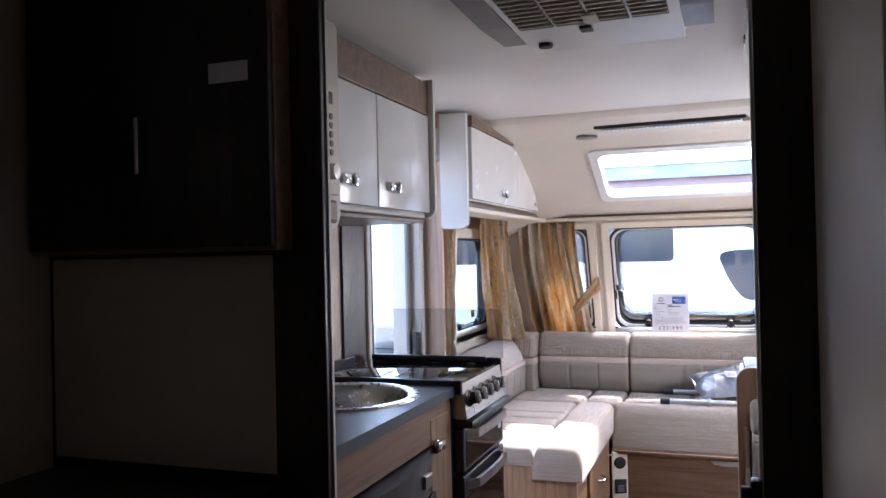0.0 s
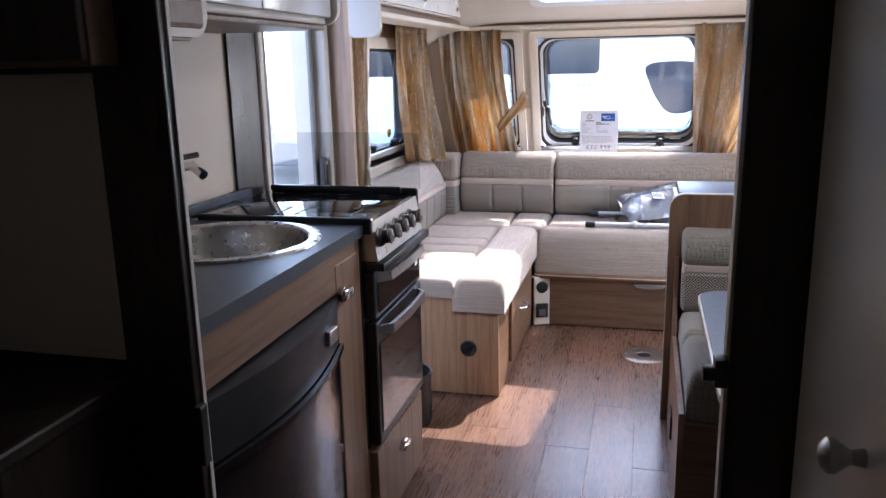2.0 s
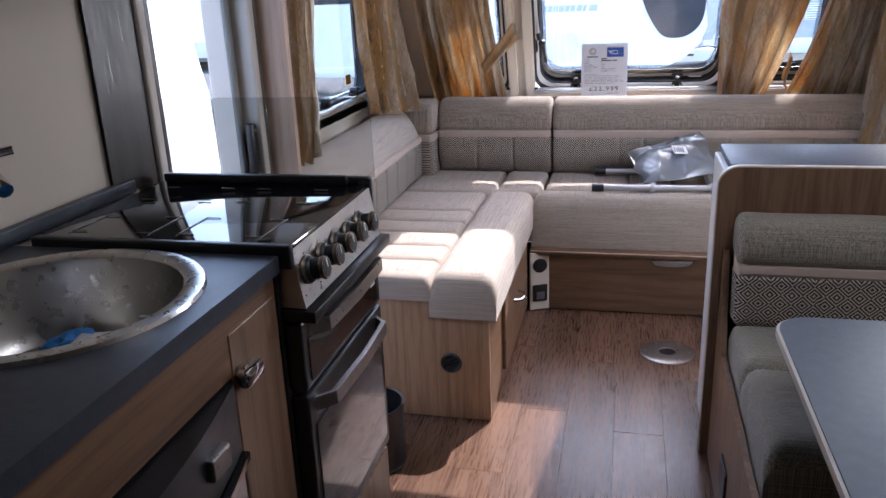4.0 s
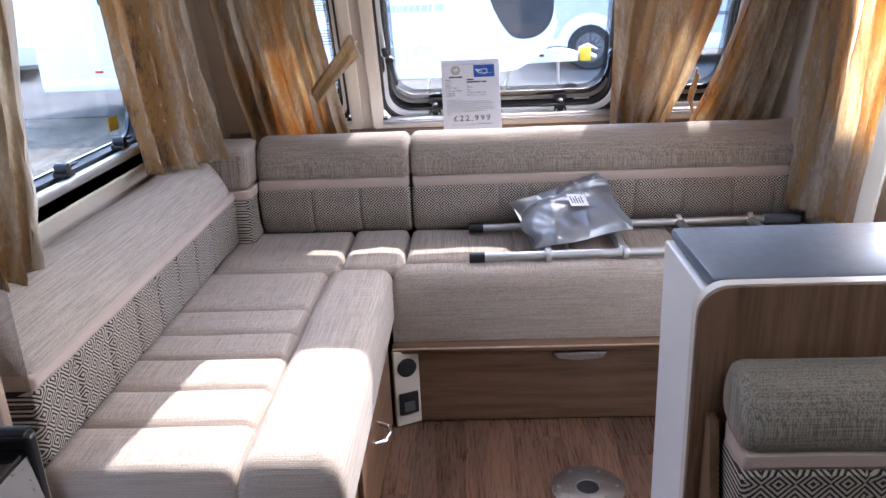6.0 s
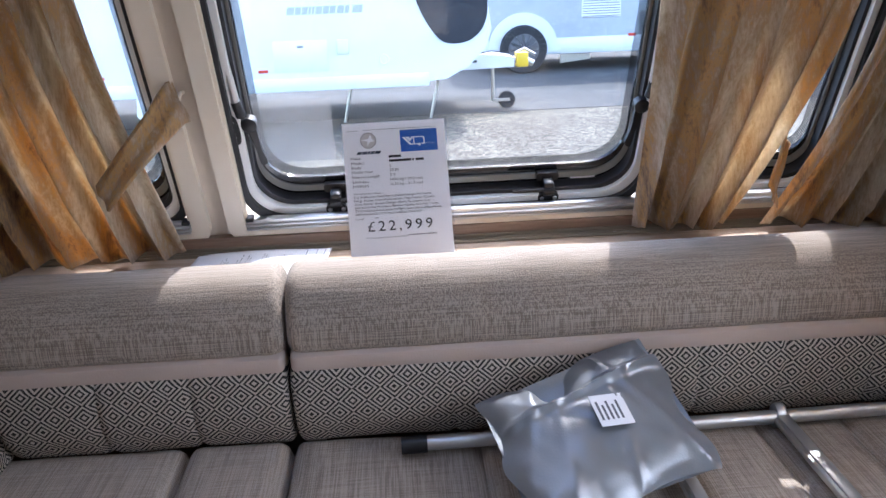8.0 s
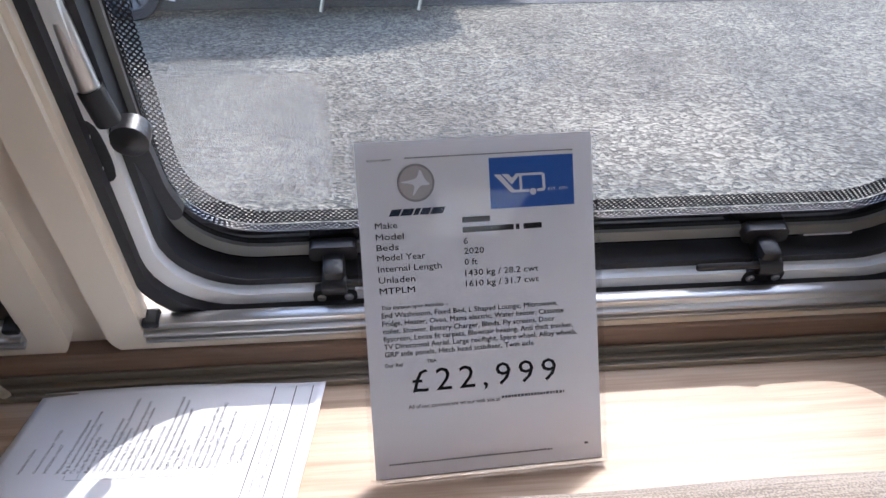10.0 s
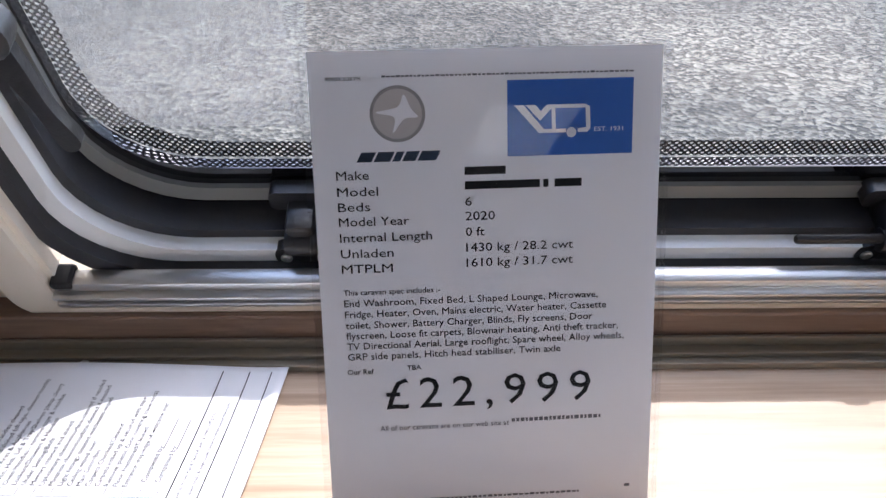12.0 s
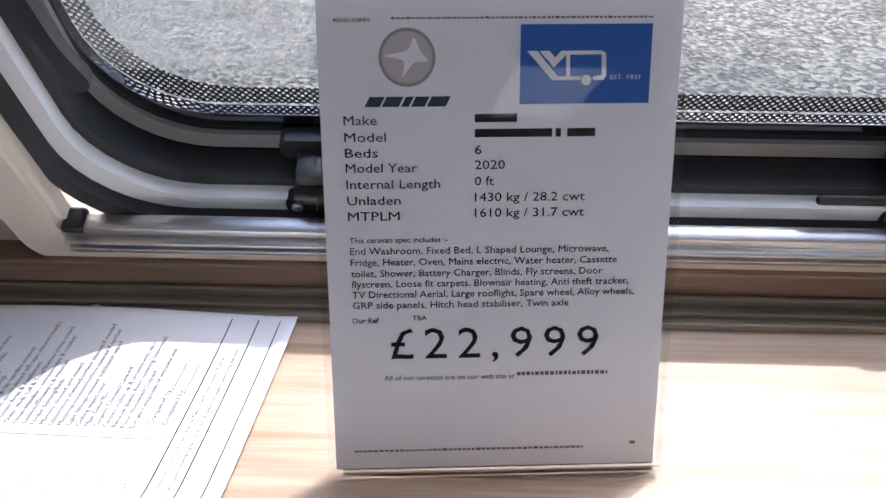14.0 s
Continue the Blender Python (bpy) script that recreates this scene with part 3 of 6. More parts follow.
def catch(win, u, v, flip=1):
    """Window catch: base with two screws, hinge barrel and a long lever."""
    base = part("catch", xf(join(slab(rrect(u - 0.024, v - 0.011, u + 0.024, v + 0.012, 0.009), -0.018, -0.008),
                                 slab(rrect(u - 0.026, v + 0.028, u + 0.026, v + 0.05, 0.007), -0.05, -0.036),
                                 rbox(u - 0.012, v, -0.045, u + 0.012, v + 0.04, -0.008, 0.006),
                                 xf(lathe([(0.0, 0), (0.01, 0), (0.011, 0.004), (0.011, 0.026), (0.0, 0.028)], 14), pose(u - 0.013, v + 0.018, -0.01, 0, 90, 0))), MF), BLACK, win, "black plastic window catch", True)
    part("lever", xf(rbox(u, v + 0.018, -0.012, u + flip * 0.085, v + 0.027, -0.004, 0.004) if flip > 0 else rbox(u - 0.085, v + 0.018, -0.012, u, v + 0.027, -0.004, 0.004), MF), BLACK, base, soft=True)
    for s in (-0.015, 0.015):
        screw(base, MF @ pose(u + s, v - 0.001, -0.008), 0.005)


def stay(win, u, v, s):
    """Side arm: bracket with two screws, pivot, curved lever, and a grey gas strut up the jamb."""
    br = part("stay_bracket", xf(join(slab(smooth_loop([(u - s * 0.012, v + 0.03), (u + s * 0.012, v + 0.028), (u + s * 0.014, v - 0.03), (u - s * 0.008, v - 0.03)], 5), -0.02, -0.008),
                                      xf(lathe([(0, 0), (0.016, 0), (0.017, 0.006), (0.017, 0.02), (0.012, 0.024), (0, 0.025)], 18), pose(u + s * 0.035, v + 0.008, -0.03)),
                                      rbox(u, v - 0.002, -0.028, u + s * 0.04, v + 0.018, -0.014, 0.005) if s > 0 else rbox(u - 0.04, v - 0.002, -0.028, u, v + 0.018, -0.014, 0.005)), MF), BLACK, win, "black window stay bracket", True)
    lv = smooth_loop([(u + s * 0.03, v), (u + s * 0.047, v + 0.004), (u + s * 0.052, v - 0.05), (u + s * 0.06, v - 0.085), (u + s * 0.046, v - 0.092), (u + s * 0.04, v - 0.05)], 5)
    part("lever", xf(slab(lv, -0.022, -0.012), MF), BLACK, br, "curved black lever", True)
    part("strut", xf(tube([(u + s * 0.018, v + 0.06, -0.014), (u - s * 0.002, v + 0.34, -0.03)], 0.009, 14), MF), ALU, br, "pale grey stay tube", True)
    part("collar", xf(tube([(u + s * 0.024, v + 0.03, -0.012), (u + s * 0.018, v + 0.064, -0.014)], 0.011, 12), MF), BLACK, br, soft=True)
    for dv in (-0.019, 0.018):
        screw(br, MF @ pose(u + s * 0.001, v + dv, -0.008), 0.0055)


def front_window(name, a, b, label, big):
    w = thing(name, tuple(MF @ Vector(((a + b) / 2, 0, 0))), label, "window", kind="structure")
    R = 0.085 if big else 0.06
    part("window_frame", xf(ring(rrect(a, 0, b, VT, (0.03, 0.03, 0.035, 0.035)), rrect(a + 0.04, 0.028, b - 0.04, VT - 0.03, 0.012), 0.0, 0.02), MF), CREAM, w, "moulded cream window surround", True)
    part("inner_lip", xf(ring(rrect(a + 0.034, 0.02, b - 0.034, VT - 0.022, 0.014), rrect(a + 0.046, 0.03, b - 0.046, VT - 0.04, 0.012), 0.0, 0.013), MF), CREAM, w, soft=True)
    part("gasket", xf(ring(rrect(a + 0.042, 0.028, b - 0.042, VT - 0.04, R + 0.01), rrect(a + 0.056, 0.046, b - 0.056, VT - 0.052, R), -0.02, 0.003), MF), RUBBER, w, "black rubber gasket", True)
    part("white_reveal", xf(ring(rrect(a + 0.054, 0.042, b - 0.054, VT - 0.05, R), rrect(a + 0.07, 0.062, b - 0.07, VT - 0.062, R), -0.034, -0.009), MF), WHITEPL, w, "white aluminium reveal", True)
    part("outer_gasket", xf(ring(rrect(a + 0.069, 0.061, b - 0.069, VT - 0.061, R), rrect(a + 0.078, 0.072, b - 0.078, VT - 0.07, R), -0.052, -0.022), MF), RUBBER, w, "ribbed black rubber seal", True)
    part("sash", xf(ring(rrect(a + 0.05, 0.04, b - 0.05, VT - 0.05, R), rrect(a + 0.088, 0.115, b - 0.088, VT - 0.075, R), -0.062, -0.052), MF), GLOSSB, w, "glossy black pane border", True)
    part("sash_seal", xf(ring(rrect(a + 0.079, 0.08, b - 0.079, VT - 0.072, R), rrect(a + 0.086, 0.096, b - 0.086, VT - 0.076, R), -0.053, -0.047), MF), GREYPL, w, "grey sealing strip", True)
    fr = part("dot_screen", xf(ring(rrect(a + 0.086, 0.113, b - 0.086, VT - 0.074, R), rrect(a + 0.102, 0.131, b - 0.102, VT - 0.085, R), -0.0665, -0.066), Matrix.Identity(4)), FRIT, w, "printed black dot border")
    o = ORIGIN[w.name]
    fr.data.transform(Matrix.Translation(o))
    fr.matrix_local = Matrix.Translation(-o) @ MF
    fr.visible_shadow = False
    p = part("pane", xf(slab(rrect(a + 0.06, 0.05, b - 0.06, VT - 0.05, R), -0.07, -0.067), MF), PANE, w, "clear acrylic pane")
    p.visible_shadow = False
    cas = part("blind_cassette", xf(join(rbox(a + 0.042, 0.024, 0.004, b - 0.042, 0.056, 0.02, 0.003), rbox(a + 0.042, 0.03, 0.019, b - 0.042, 0.036, 0.027, 0.002),
                                         rbox(a + 0.042, 0.042, 0.019, b - 0.042, 0.047, 0.028, 0.002)), MF), ALU, w, "ribbed aluminium blind cassette", True)
    for s in (a + 0.042, b - 0.06):
        part("end_cap", xf(rbox(s, 0.05, 0.0, s + 0.018, 0.059, 0.022, 0.003), MF), BLACK, cas)
    return w


win_c = front_window("window_1", *WINS[1], "wide front window with cream frame and black seals", True)
front_window("window_2", *WINS[0], "narrow front corner window beside a cream mullion", False)
front_window("window_3", *WINS[2], "narrow front corner window half behind curtain", False)
catch(win_c, -0.243, 0.053)
catch(win_c, 0.243, 0.053, -1)
stay(win_c, -0.438, 0.275, 1)
stay(win_c, 0.463, 0.275, -1)
stk = part("sticker", xf(slab(rrect(0.295, 0.07, 0.363, 0.096, 0.002), -0.0515, -0.051), MF), BLACK, win_c, "small black label with yellow square")
part("yellow_square", xf(slab(rrect(0.3, 0.084, 0.312, 0.093, 0.001), -0.0508, -0.0503), MF), YELLOW, stk)
part("white_bar", xf(slab(rrect(0.3, 0.073, 0.358, 0.08, 0.001), -0.0508, -0.0503), MF), PAPER, stk)
# pale, streaked, partly see-through rectangle just inside the pane
rs_ = part("residue", slab(rrect(-0.4, 0.15, -0.235, 0.31, 0.002), -0.0655, -0.065), FILM, win_c, "pale streaky rectangle on the pane")
rs_.data.transform(Matrix.Translation(ORIGIN[win_c.name]))
rs_.matrix_local = Matrix.Translation(-ORIGIN[win_c.name]) @ MF
rs_.visible_shadow = False


# side windows: u along y, v up, n into the room
def side_window(name, x, y0, y1, z0, z1, s, label):
    m = Matrix.Identity(4)
    U, V = Vector((0, -s, 0)), Vector((0, 0, 1))
    N = U.cross(V)
    yc = (y0 + y1) / 2
    for i in range(3):
        m[i][0], m[i][1], m[i][2], m[i][3] = U[i], V[i], N[i], (x, yc, z0)[i]
    h, H = (y1 - y0) / 2, z1 - z0
    w = thing(name, (x, yc, z0), label, "window", kind="structure")
    part("window_frame", xf(ring(rrect(-h - 0.03, -0.04, h + 0.03, H + 0.03, 0.03), rrect(-h + 0.02, 0.02, h - 0.02, H - 0.02, 0.02), 0.0, 0.03), m), CREAM, w, soft=True)
    part("gasket", xf(ring(rrect(-h - 0.005, -0.005, h + 0.005, H + 0.005, 0.07), rrect(-h + 0.03, 0.03, h - 0.03, H - 0.03, 0.07), -0.04, -0.002), m), RUBBER, w, soft=True)
    part("sash", xf(ring(rrect(-h, 0, h, H, 0.07), rrect(-h + 0.034, 0.034, h - 0.034, H - 0.034, 0.07), -0.05, -0.04), m), GLOSSB, w, soft=True)
    p = part("pane", xf(slab(rrect(-h, 0, h, H, 0.07), -0.055, -0.051), m), PANE, w)
    p.visible_shadow = False
    part("blind_rail", xf(join(rbox(-h - 0.02, 0.005, 0.028, h + 0.02, 0.03, 0.042, 0.003), rbox(-h - 0.02, -0.035, 0.024, h + 0.02, 0.003, 0.03, 0.003)), m), ALU, w, "white aluminium blind rail", True)
    for u in (-0.1, 0.22):
        k = part("catch", xf(join(rbox(u - 0.02, 0.026, -0.01, u + 0.02, 0.045, 0.03, 0.006), lathe([(0, 0), (0.013, 0), (0.013, 0.03), (0, 0.032)], 14, (u - 0.012, 0.05, 0.0))), m), BLACK, w, "black window catch", True)
        part("lever", xf(rbox(u, 0.045, 0.012, u + 0.06, 0.053, 0.02, 0.003), m), BLACK, k)
    part("sticker", xf(slab(rrect(0.3, 0.06, 0.36, 0.1, 0.002), -0.0505, -0.05), m), YELLOW, w)
    return w


side_window("window_4", XL, 3.3, 4.2, 0.9, 1.42, -1, "lounge side window with black catches on cream frame")
side_window("window_5", XR, 3.55, 4.3, 0.84, 1.42, 1, "side window of the lounge behind curtains")

# entrance door frame
df = thing("door_frame", (-1.24, 2.75, 0), "beige entrance door frame with grey seals, door standing open", "door frame", kind="structure")
part("jamb", join(rbox(-1.31, 2.965, 0, -1.19, 3.0, 1.78, 0.006), rbox(-1.315, 2.935, 0, -1.25, 2.966, 1.78, 0.005)), JAMB, df, "beige jamb")
part("seal", join(rbox(-1.25, 2.925, 0, -1.235, 2.95, 1.78, 0.005), rbox(-1.2, 2.998, 0, -1.188, 3.01, 1.78, 0.004)), GREYPL, df, "grey door seal")
part("jamb", rbox(-1.31, 2.5, 0, -1.22, 2.53, 1.78, 0.006), JAMB, df)
part("head", rbox(-1.31, 2.5, 1.75, -1.22, 3.0, 1.785, 0.006), ALU, df)
part("threshold", rbox(-1.31, 2.5, -0.03, -1.2, 3.0, 0.012, 0.006), ALU, df)
lk = part("strike_plate", rbox(-1.225, 2.93, 0.83, -1.2, 2.962, 0.99, 0.008), BLACK, df, "black lock strike plate", True)
for z in (0.845, 0.97):
    part("screw", xf(lathe([(0.005, 0), (0.005, 0.002), (0, 0.001)], 10), pose(-1.2, 2.946, z, 0, 90, 0)), ALU, lk)
single("post_door_side", rbox(-1.268, 3.022, 0, -1.113, 3.046, ZC - 0.002, 0.004), PINKW, "tall pale oak panel beside the entrance", "panel", kind="structure", soft=True)

# small control panel on the post
cp = thing("control_panel", (-1.17, 3.02, 1.72), "small white control panel with dark screen", "control panel")
part("case", xf(rbox(-0.05, -0.02, 0, 0.05, 0.012, 0.14, 0.008), pose(-1.165, 3.006, 1.72, 0, 0, 25)), WHITEPL, cp, soft=True)
part("screen", xf(rbox(-0.035, -0.023, 0.035, 0.035, -0.0205, 0.12, 0.001), pose(-1.165, 3.006, 1.72, 0, 0, 25)), GLOSSB, cp)

# ---- doorway between bedroom and kitchen ----
single("wall_partition_left", join(box(XL, 1.088, 0, -0.66, 1.106, ZC), rbox(-0.672, 1.085, 0, -0.636, 1.109, ZC - 0.002, 0.003)), DARKW, "dark wenge bulkhead beside the doorway", "wall", kind="structure")
single("wall_partition_right", box(0.083, 1.212, 0, XR, 1.245, ZC), DARKW, "dark wenge bulkhead beside the doorway", "wall", kind="structure")
single("trim_doorway", join(rbox(-0.634, 1.1, 0, -0.632, 1.108, ZC - 0.003, 0.0005), rbox(0.077, 1.215, 0, 0.082, 1.247, ZC - 0.003, 0.001)), EDGE, "pale edging strip of the doorway", "trim", kind="structure")
hg = thing("hinge_plate", (-0.63, 1.12, 0.75), "small black hinge plates on the doorway edge", "hinge")
part("plate", rbox(-0.632, 1.07, 0.78, -0.62, 1.09, 0.87, 0.003), BLACK, hg)
lt = thing("door_latch", (0.075, 1.2, 0.93), "black plastic door latch on the doorway edge", "latch")
part("body", rbox(0.062, 1.195, 0.905, 0.08, 1.225, 0.945, 0.004), BLACK, lt, soft=True)
part("keeper", xf(lathe([(0, 0), (0.011, 0), (0.011, 0.016), (0, 0.018)], 12), pose(0.064, 1.2, 0.925, 0, -90, 0)), BLACK, lt, soft=True)

# wardrobe with knob on the bedroom's other side
wr = thing("wardrobe", (0.3, 0.2, 0), "tall pale grey wardrobe with round knob", "wardrobe")
part("body", rbox(0.178, -1.2, 0, 0.8, 1.2, 1.92, 0.006), EDGE, wr)
for y0, y1 in ((0.62, 1.195), (0.03, 0.61), (-0.56, 0.02)):
    d = part("door", rbox(0.166, y0, 0.05, 0.1775, y1, 1.88, 0.004), EDGE, wr)
    kn = (0.166, y0 + 0.28 if y0 > 0.5 else y0 + 0.06, 0.972)
    part("knob", xf(lathe([(0.009, 0), (0.007, 0.012), (0.011, 0.018), (0.017, 0.026), (0.017, 0.032), (0.011, 0.038), (0, 0.04)], 20), pose(*kn, 0, -90, 0)), STEEL, d, "brushed metal knob", True)

# dresser unit against the bulkhead
dr = thing("dresser", (-0.95, 1.0, 0), "dark wenge bedroom dresser", "dresser")
part("body", rbox(-1.26, 0.85, 0.02, -0.75, 1.095, 0.88, 0.004), DARKW, dr)
part("top", rbox(-1.265, 0.82, 0.88, -0.735, 1.097, 0.905, 0.006), DARKW, dr)
for z in (0.1, 0.36, 0.62):
    dd = part("drawer_front", rbox(-1.25, 0.838, z, -0.76, 0.849, z + 0.24, 0.003), DARKW, dr)
    part("handle", rbox(-1.05, 0.82, z + 0.19, -0.95, 0.838, z + 0.205, 0.004), CHROME, dd)
mr = thing("wall_mirror", (-1.0, 1.09, 0.92), "dim grey wall mirror above the dresser", "mirror")
part("glass", rbox(-1.26, 1.085, 0.925, -0.742, 1.097, 1.325, 0.003), EDGE, mr, "flat grey panel")
oc = thing("overhead_cupboard", (-0.98, 1.05, 1.335), "dark wenge overhead cupboard with chrome handle", "cupboard")
part("body", rbox(-1.26, 1.035, 1.333, -0.7, 1.098, 1.92, 0.003), BROWN, oc, "mid-brown carcass")
od = part("door", rbox(-1.25, 1.02, 1.34, -0.702, 1.034, 1.915, 0.003), DARKW, oc)
part("handle", rbox(-0.972, 0.995, 1.475, -0.96, 1.02, 1.58, 0.004), CHROME, od, "upright chrome handle", True)
part("label", box(-0.822, 1.0175, 1.63, -0.742, 1.0198, 1.665), PAPER, od, "small white paper label")
ob_ = thing("bedside_cupboard", (-1.15, 0.6, 1.4), "cream overhead cupboard with brown base strip", "cupboard")
part("body", rbox(-1.265, 0.0, 1.42, -1.13, 0.84, 1.92, 0.006), WHITE, ob_)
part("base_strip", rbox(-1.265, 0.0, 1.38, -1.135, 0.84, 1.418, 0.004), BROWN, ob_)

# floor planks in the stretch that is seen
PL = bpy.data.meshes.new("plank")
PL.from_pydata(*(lambda g: (g[0], [], g[1]))(rbox(-0.0746, -0.4205, -0.004, 0.0746, 0.4205, 0, 0.0006, 1)))
PL.materials.append(FLOORW)
for i in range(13):
    x = -1.16 + i * 0.15
    for j in range(6):
        y = 1.35 + j * 0.842 + (i * 0.37 % 0.84) - 0.42
        if y < 4.5:
            p = new("plank", PL)
            p.location, p.parent = (x, y, 0), floor
single("floor_bedroom", box(XL, YB, -0.002, XR, 0.9, -0.0005), FLOORW, "wood-effect bedroom floor", "floor", kind="structure")

# ---- kitchen ----
KX = -0.745


def lever_handle(parent, x, y, z, s=1):
    """Chrome pull with a square push latch beside it, on a front that faces the aisle."""
    h = part("handle", join(rbox(x, y - 0.055, z - 0.012, x + 0.016, y - 0.008, z + 0.016, 0.005), rbox(x, y - 0.006, z - 0.016, x + 0.022, y + 0.012, z + 0.02, 0.004),
                            rbox(x, y + 0.016, z - 0.012, x + 0.014, y + 0.034, z + 0.016, 0.004)), CHROME, parent, "chrome latch handle", True)
    return h


ku = thing("kitchen_unit", (-0.98, 1.6, 0), "oak-fronted kitchen base unit under slate worktop", "kitchen unit")
part("body", join(box(-1.26, 1.112, 0.02, KX - 0.02, 2.04, 0.7), box(-1.26, 1.112, 0.7, -1.2, 2.04, 0.89), box(-0.79, 1.112, 0.7, KX - 0.02, 2.04, 0.89)), BROWN, ku)
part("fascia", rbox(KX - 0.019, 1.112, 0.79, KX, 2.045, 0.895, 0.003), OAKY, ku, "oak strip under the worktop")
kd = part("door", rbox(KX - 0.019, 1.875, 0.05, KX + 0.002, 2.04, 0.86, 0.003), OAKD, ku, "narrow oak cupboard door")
part("handle", join(rbox(KX + 0.002, 1.885, 0.765, KX + 0.018, 1.9, 0.805, 0.005), rbox(KX + 0.002, 1.875, 0.77, KX + 0.026, 1.935, 0.8, 0.008)), CHROME, kd, "chrome button handle", True)
fr_ = thing("fridge", (-0.95, 1.53, 0.08), "gloss black bow-fronted fridge with grip rail", "fridge")


def bow(y0, y1, z0, z1, x0, amount, n=14):
    pts = [(x0 - 0.02, y0)] + [(x0 + amount * math.sin(math.pi * k / (n - 1)), y0 + (y1 - y0) * k / (n - 1)) for k in range(n)] + [(x0 - 0.02, y1)]
    return prism(pts, z0, z1, "z")


part("door", bow(1.2, 1.865, 0.08, 0.66, KX + 0.004, 0.035), FRIDGE, fr_, soft=True)
part("control_strip", bow(1.2, 1.865, 0.672, 0.785, KX + 0.006, 0.045), BLACK, fr_, "black curved control strip", True)
part("grip", bow(1.2, 1.868, 0.655, 0.668, KX + 0.016, 0.052), FRIDGE, fr_, soft=True)
part("buttons", rbox(KX + 0.03, 1.72, 0.715, KX + 0.045, 1.77, 0.75, 0.003), STEEL, fr_, "small silver control")

SC = (-0.99, 1.82)
wt = thing("worktop", (-0.98, 1.6, 0.9), "dark slate-grey laminate kitchen worktop", "worktop")


def worktop_geo(z0, z1):
    outer = [(KX + 0.012, 2.048), (-1.255, 2.048), (-1.255, 1.112), (KX + 0.012, 1.112)]
    n = 48
    hole = [(SC[0] + 0.2 * math.cos(2 * math.pi * i / n), SC[1] + 0.2 * math.sin(2 * math.pi * i / n)) for i in range(n)]
    rim = []
    for hx, hy in hole:
        dx, dy = hx - SC[0], hy - SC[1]
        ks = []
        if abs(dx) > 1e-6:
            ks.append(((outer[0][0] if dx > 0 else outer[1][0]) - SC[0]) / dx)
        if abs(dy) > 1e-6:
            ks.append(((2.048 if dy > 0 else 1.112) - SC[1]) / dy)
        k = min(q for q in ks if q > 0)
        rim.append((SC[0] + dx * k, SC[1] + dy * k))
    for c in outer:
        i = min(range(n), key=lambda j: (rim[j][0] - c[0]) ** 2 + (rim[j][1] - c[1]) ** 2)
        rim[i] = c
    return ring(rim, hole, z0, z1)


part("slab", worktop_geo(0.896, 0.925), WORKTOP, wt)
part("upstand", rbox(-1.265, 1.112, 0.925, -1.245, 2.43, 0.955, 0.003), WORKTOP, wt)
sk = thing("sink", (SC[0], SC[1], 0.8), "round stainless steel sink with broad rim", "sink")
part("bowl", lathe([(0.222, 0.925), (0.22, 0.931), (0.2, 0.932), (0.188, 0.926), (0.183, 0.9), (0.178, 0.82), (0.16, 0.795), (0.05, 0.788), (0.05, 0.784), (0.0, 0.784)], 56, (SC[0], SC[1], 0), False), SINKS, sk, soft=True)
part("shelf_ledge", xf(join(*[rbox(-0.015, -0.004, 0, 0.015, 0.004, 0.01, 0.002)]), pose(SC[0] + 0.16, SC[1], 0.9)), SINKS, sk)
part("waste", lathe([(0.035, 0.786), (0.035, 0.791), (0.02, 0.788), (0, 0.788)], 24, (SC[0], SC[1], 0)), CHROME, sk, soft=True)
bg = thing("plastic_bag", (SC[0] + 0.03, SC[1] - 0.03, 0.79), "crumpled clear plastic bag with blue cloth in sink", "bag")


def blob(c, r, seed, sq=(1, 1, 1), amp=0.35):
    bm = bmesh.new()
    bmesh.ops.create_icosphere(bm, subdivisions=3, radius=1)
    for v in bm.verts:
        k = 1 + amp * noise.noise(v.co * 2.2 + Vector((seed, 0, 0))) + amp * 0.4 * noise.noise(v.co * 6 + Vector((0, seed, 0)))
        v.co = Vector((c[0] + r * sq[0] * v.co.x * k, c[1] + r * sq[1] * v.co.y * k, max(0.7885, c[2] + r * sq[2] * v.co.z * k)))
    return from_bm(bm)


part("film", blob((SC[0] + 0.085, SC[1] - 0.02, 0.83), 0.09, 2.0, (1.1, 0.9, 0.45)), BAGW, bg)
part("cloth", blob((SC[0] + 0.11, SC[1] + 0.07, 0.825), 0.045, 5.0, (1, 1.2, 0.6)), BLUEC, bg, "bright blue cloth")
part("cloth", blob((SC[0] + 0.01, SC[1] + 0.01, 0.845), 0.04, 9.0, (1, 1.2, 0.5)), BLUEC, bg, "bright blue cloth")
tp = thing("mixer_tap", (-1.21, 1.94, 0.925), "chrome kitchen mixer tap with lever", "tap")
part("body", join(lathe([(0.026, 0), (0.026, 0.008), (0.019, 0.014), (0.018, 0.15), (0.014, 0.158), (0, 0.16)], 20, (-1.21, 1.94, 0.925))), CHROME, tp, soft=True)
part("spout", tube([(-1.21, 1.94, 1.03), (-1.17, 1.915, 1.085), (-1.11, 1.89, 1.095), (-1.07, 1.87, 1.075)], 0.012, 12), CHROME, tp, soft=True)
part("lever", tube([(-1.21, 1.94, 1.085), (-1.19, 1.97, 1.105), (-1.16, 2.0, 1.11)], 0.008, 10), CHROME, tp, soft=True)

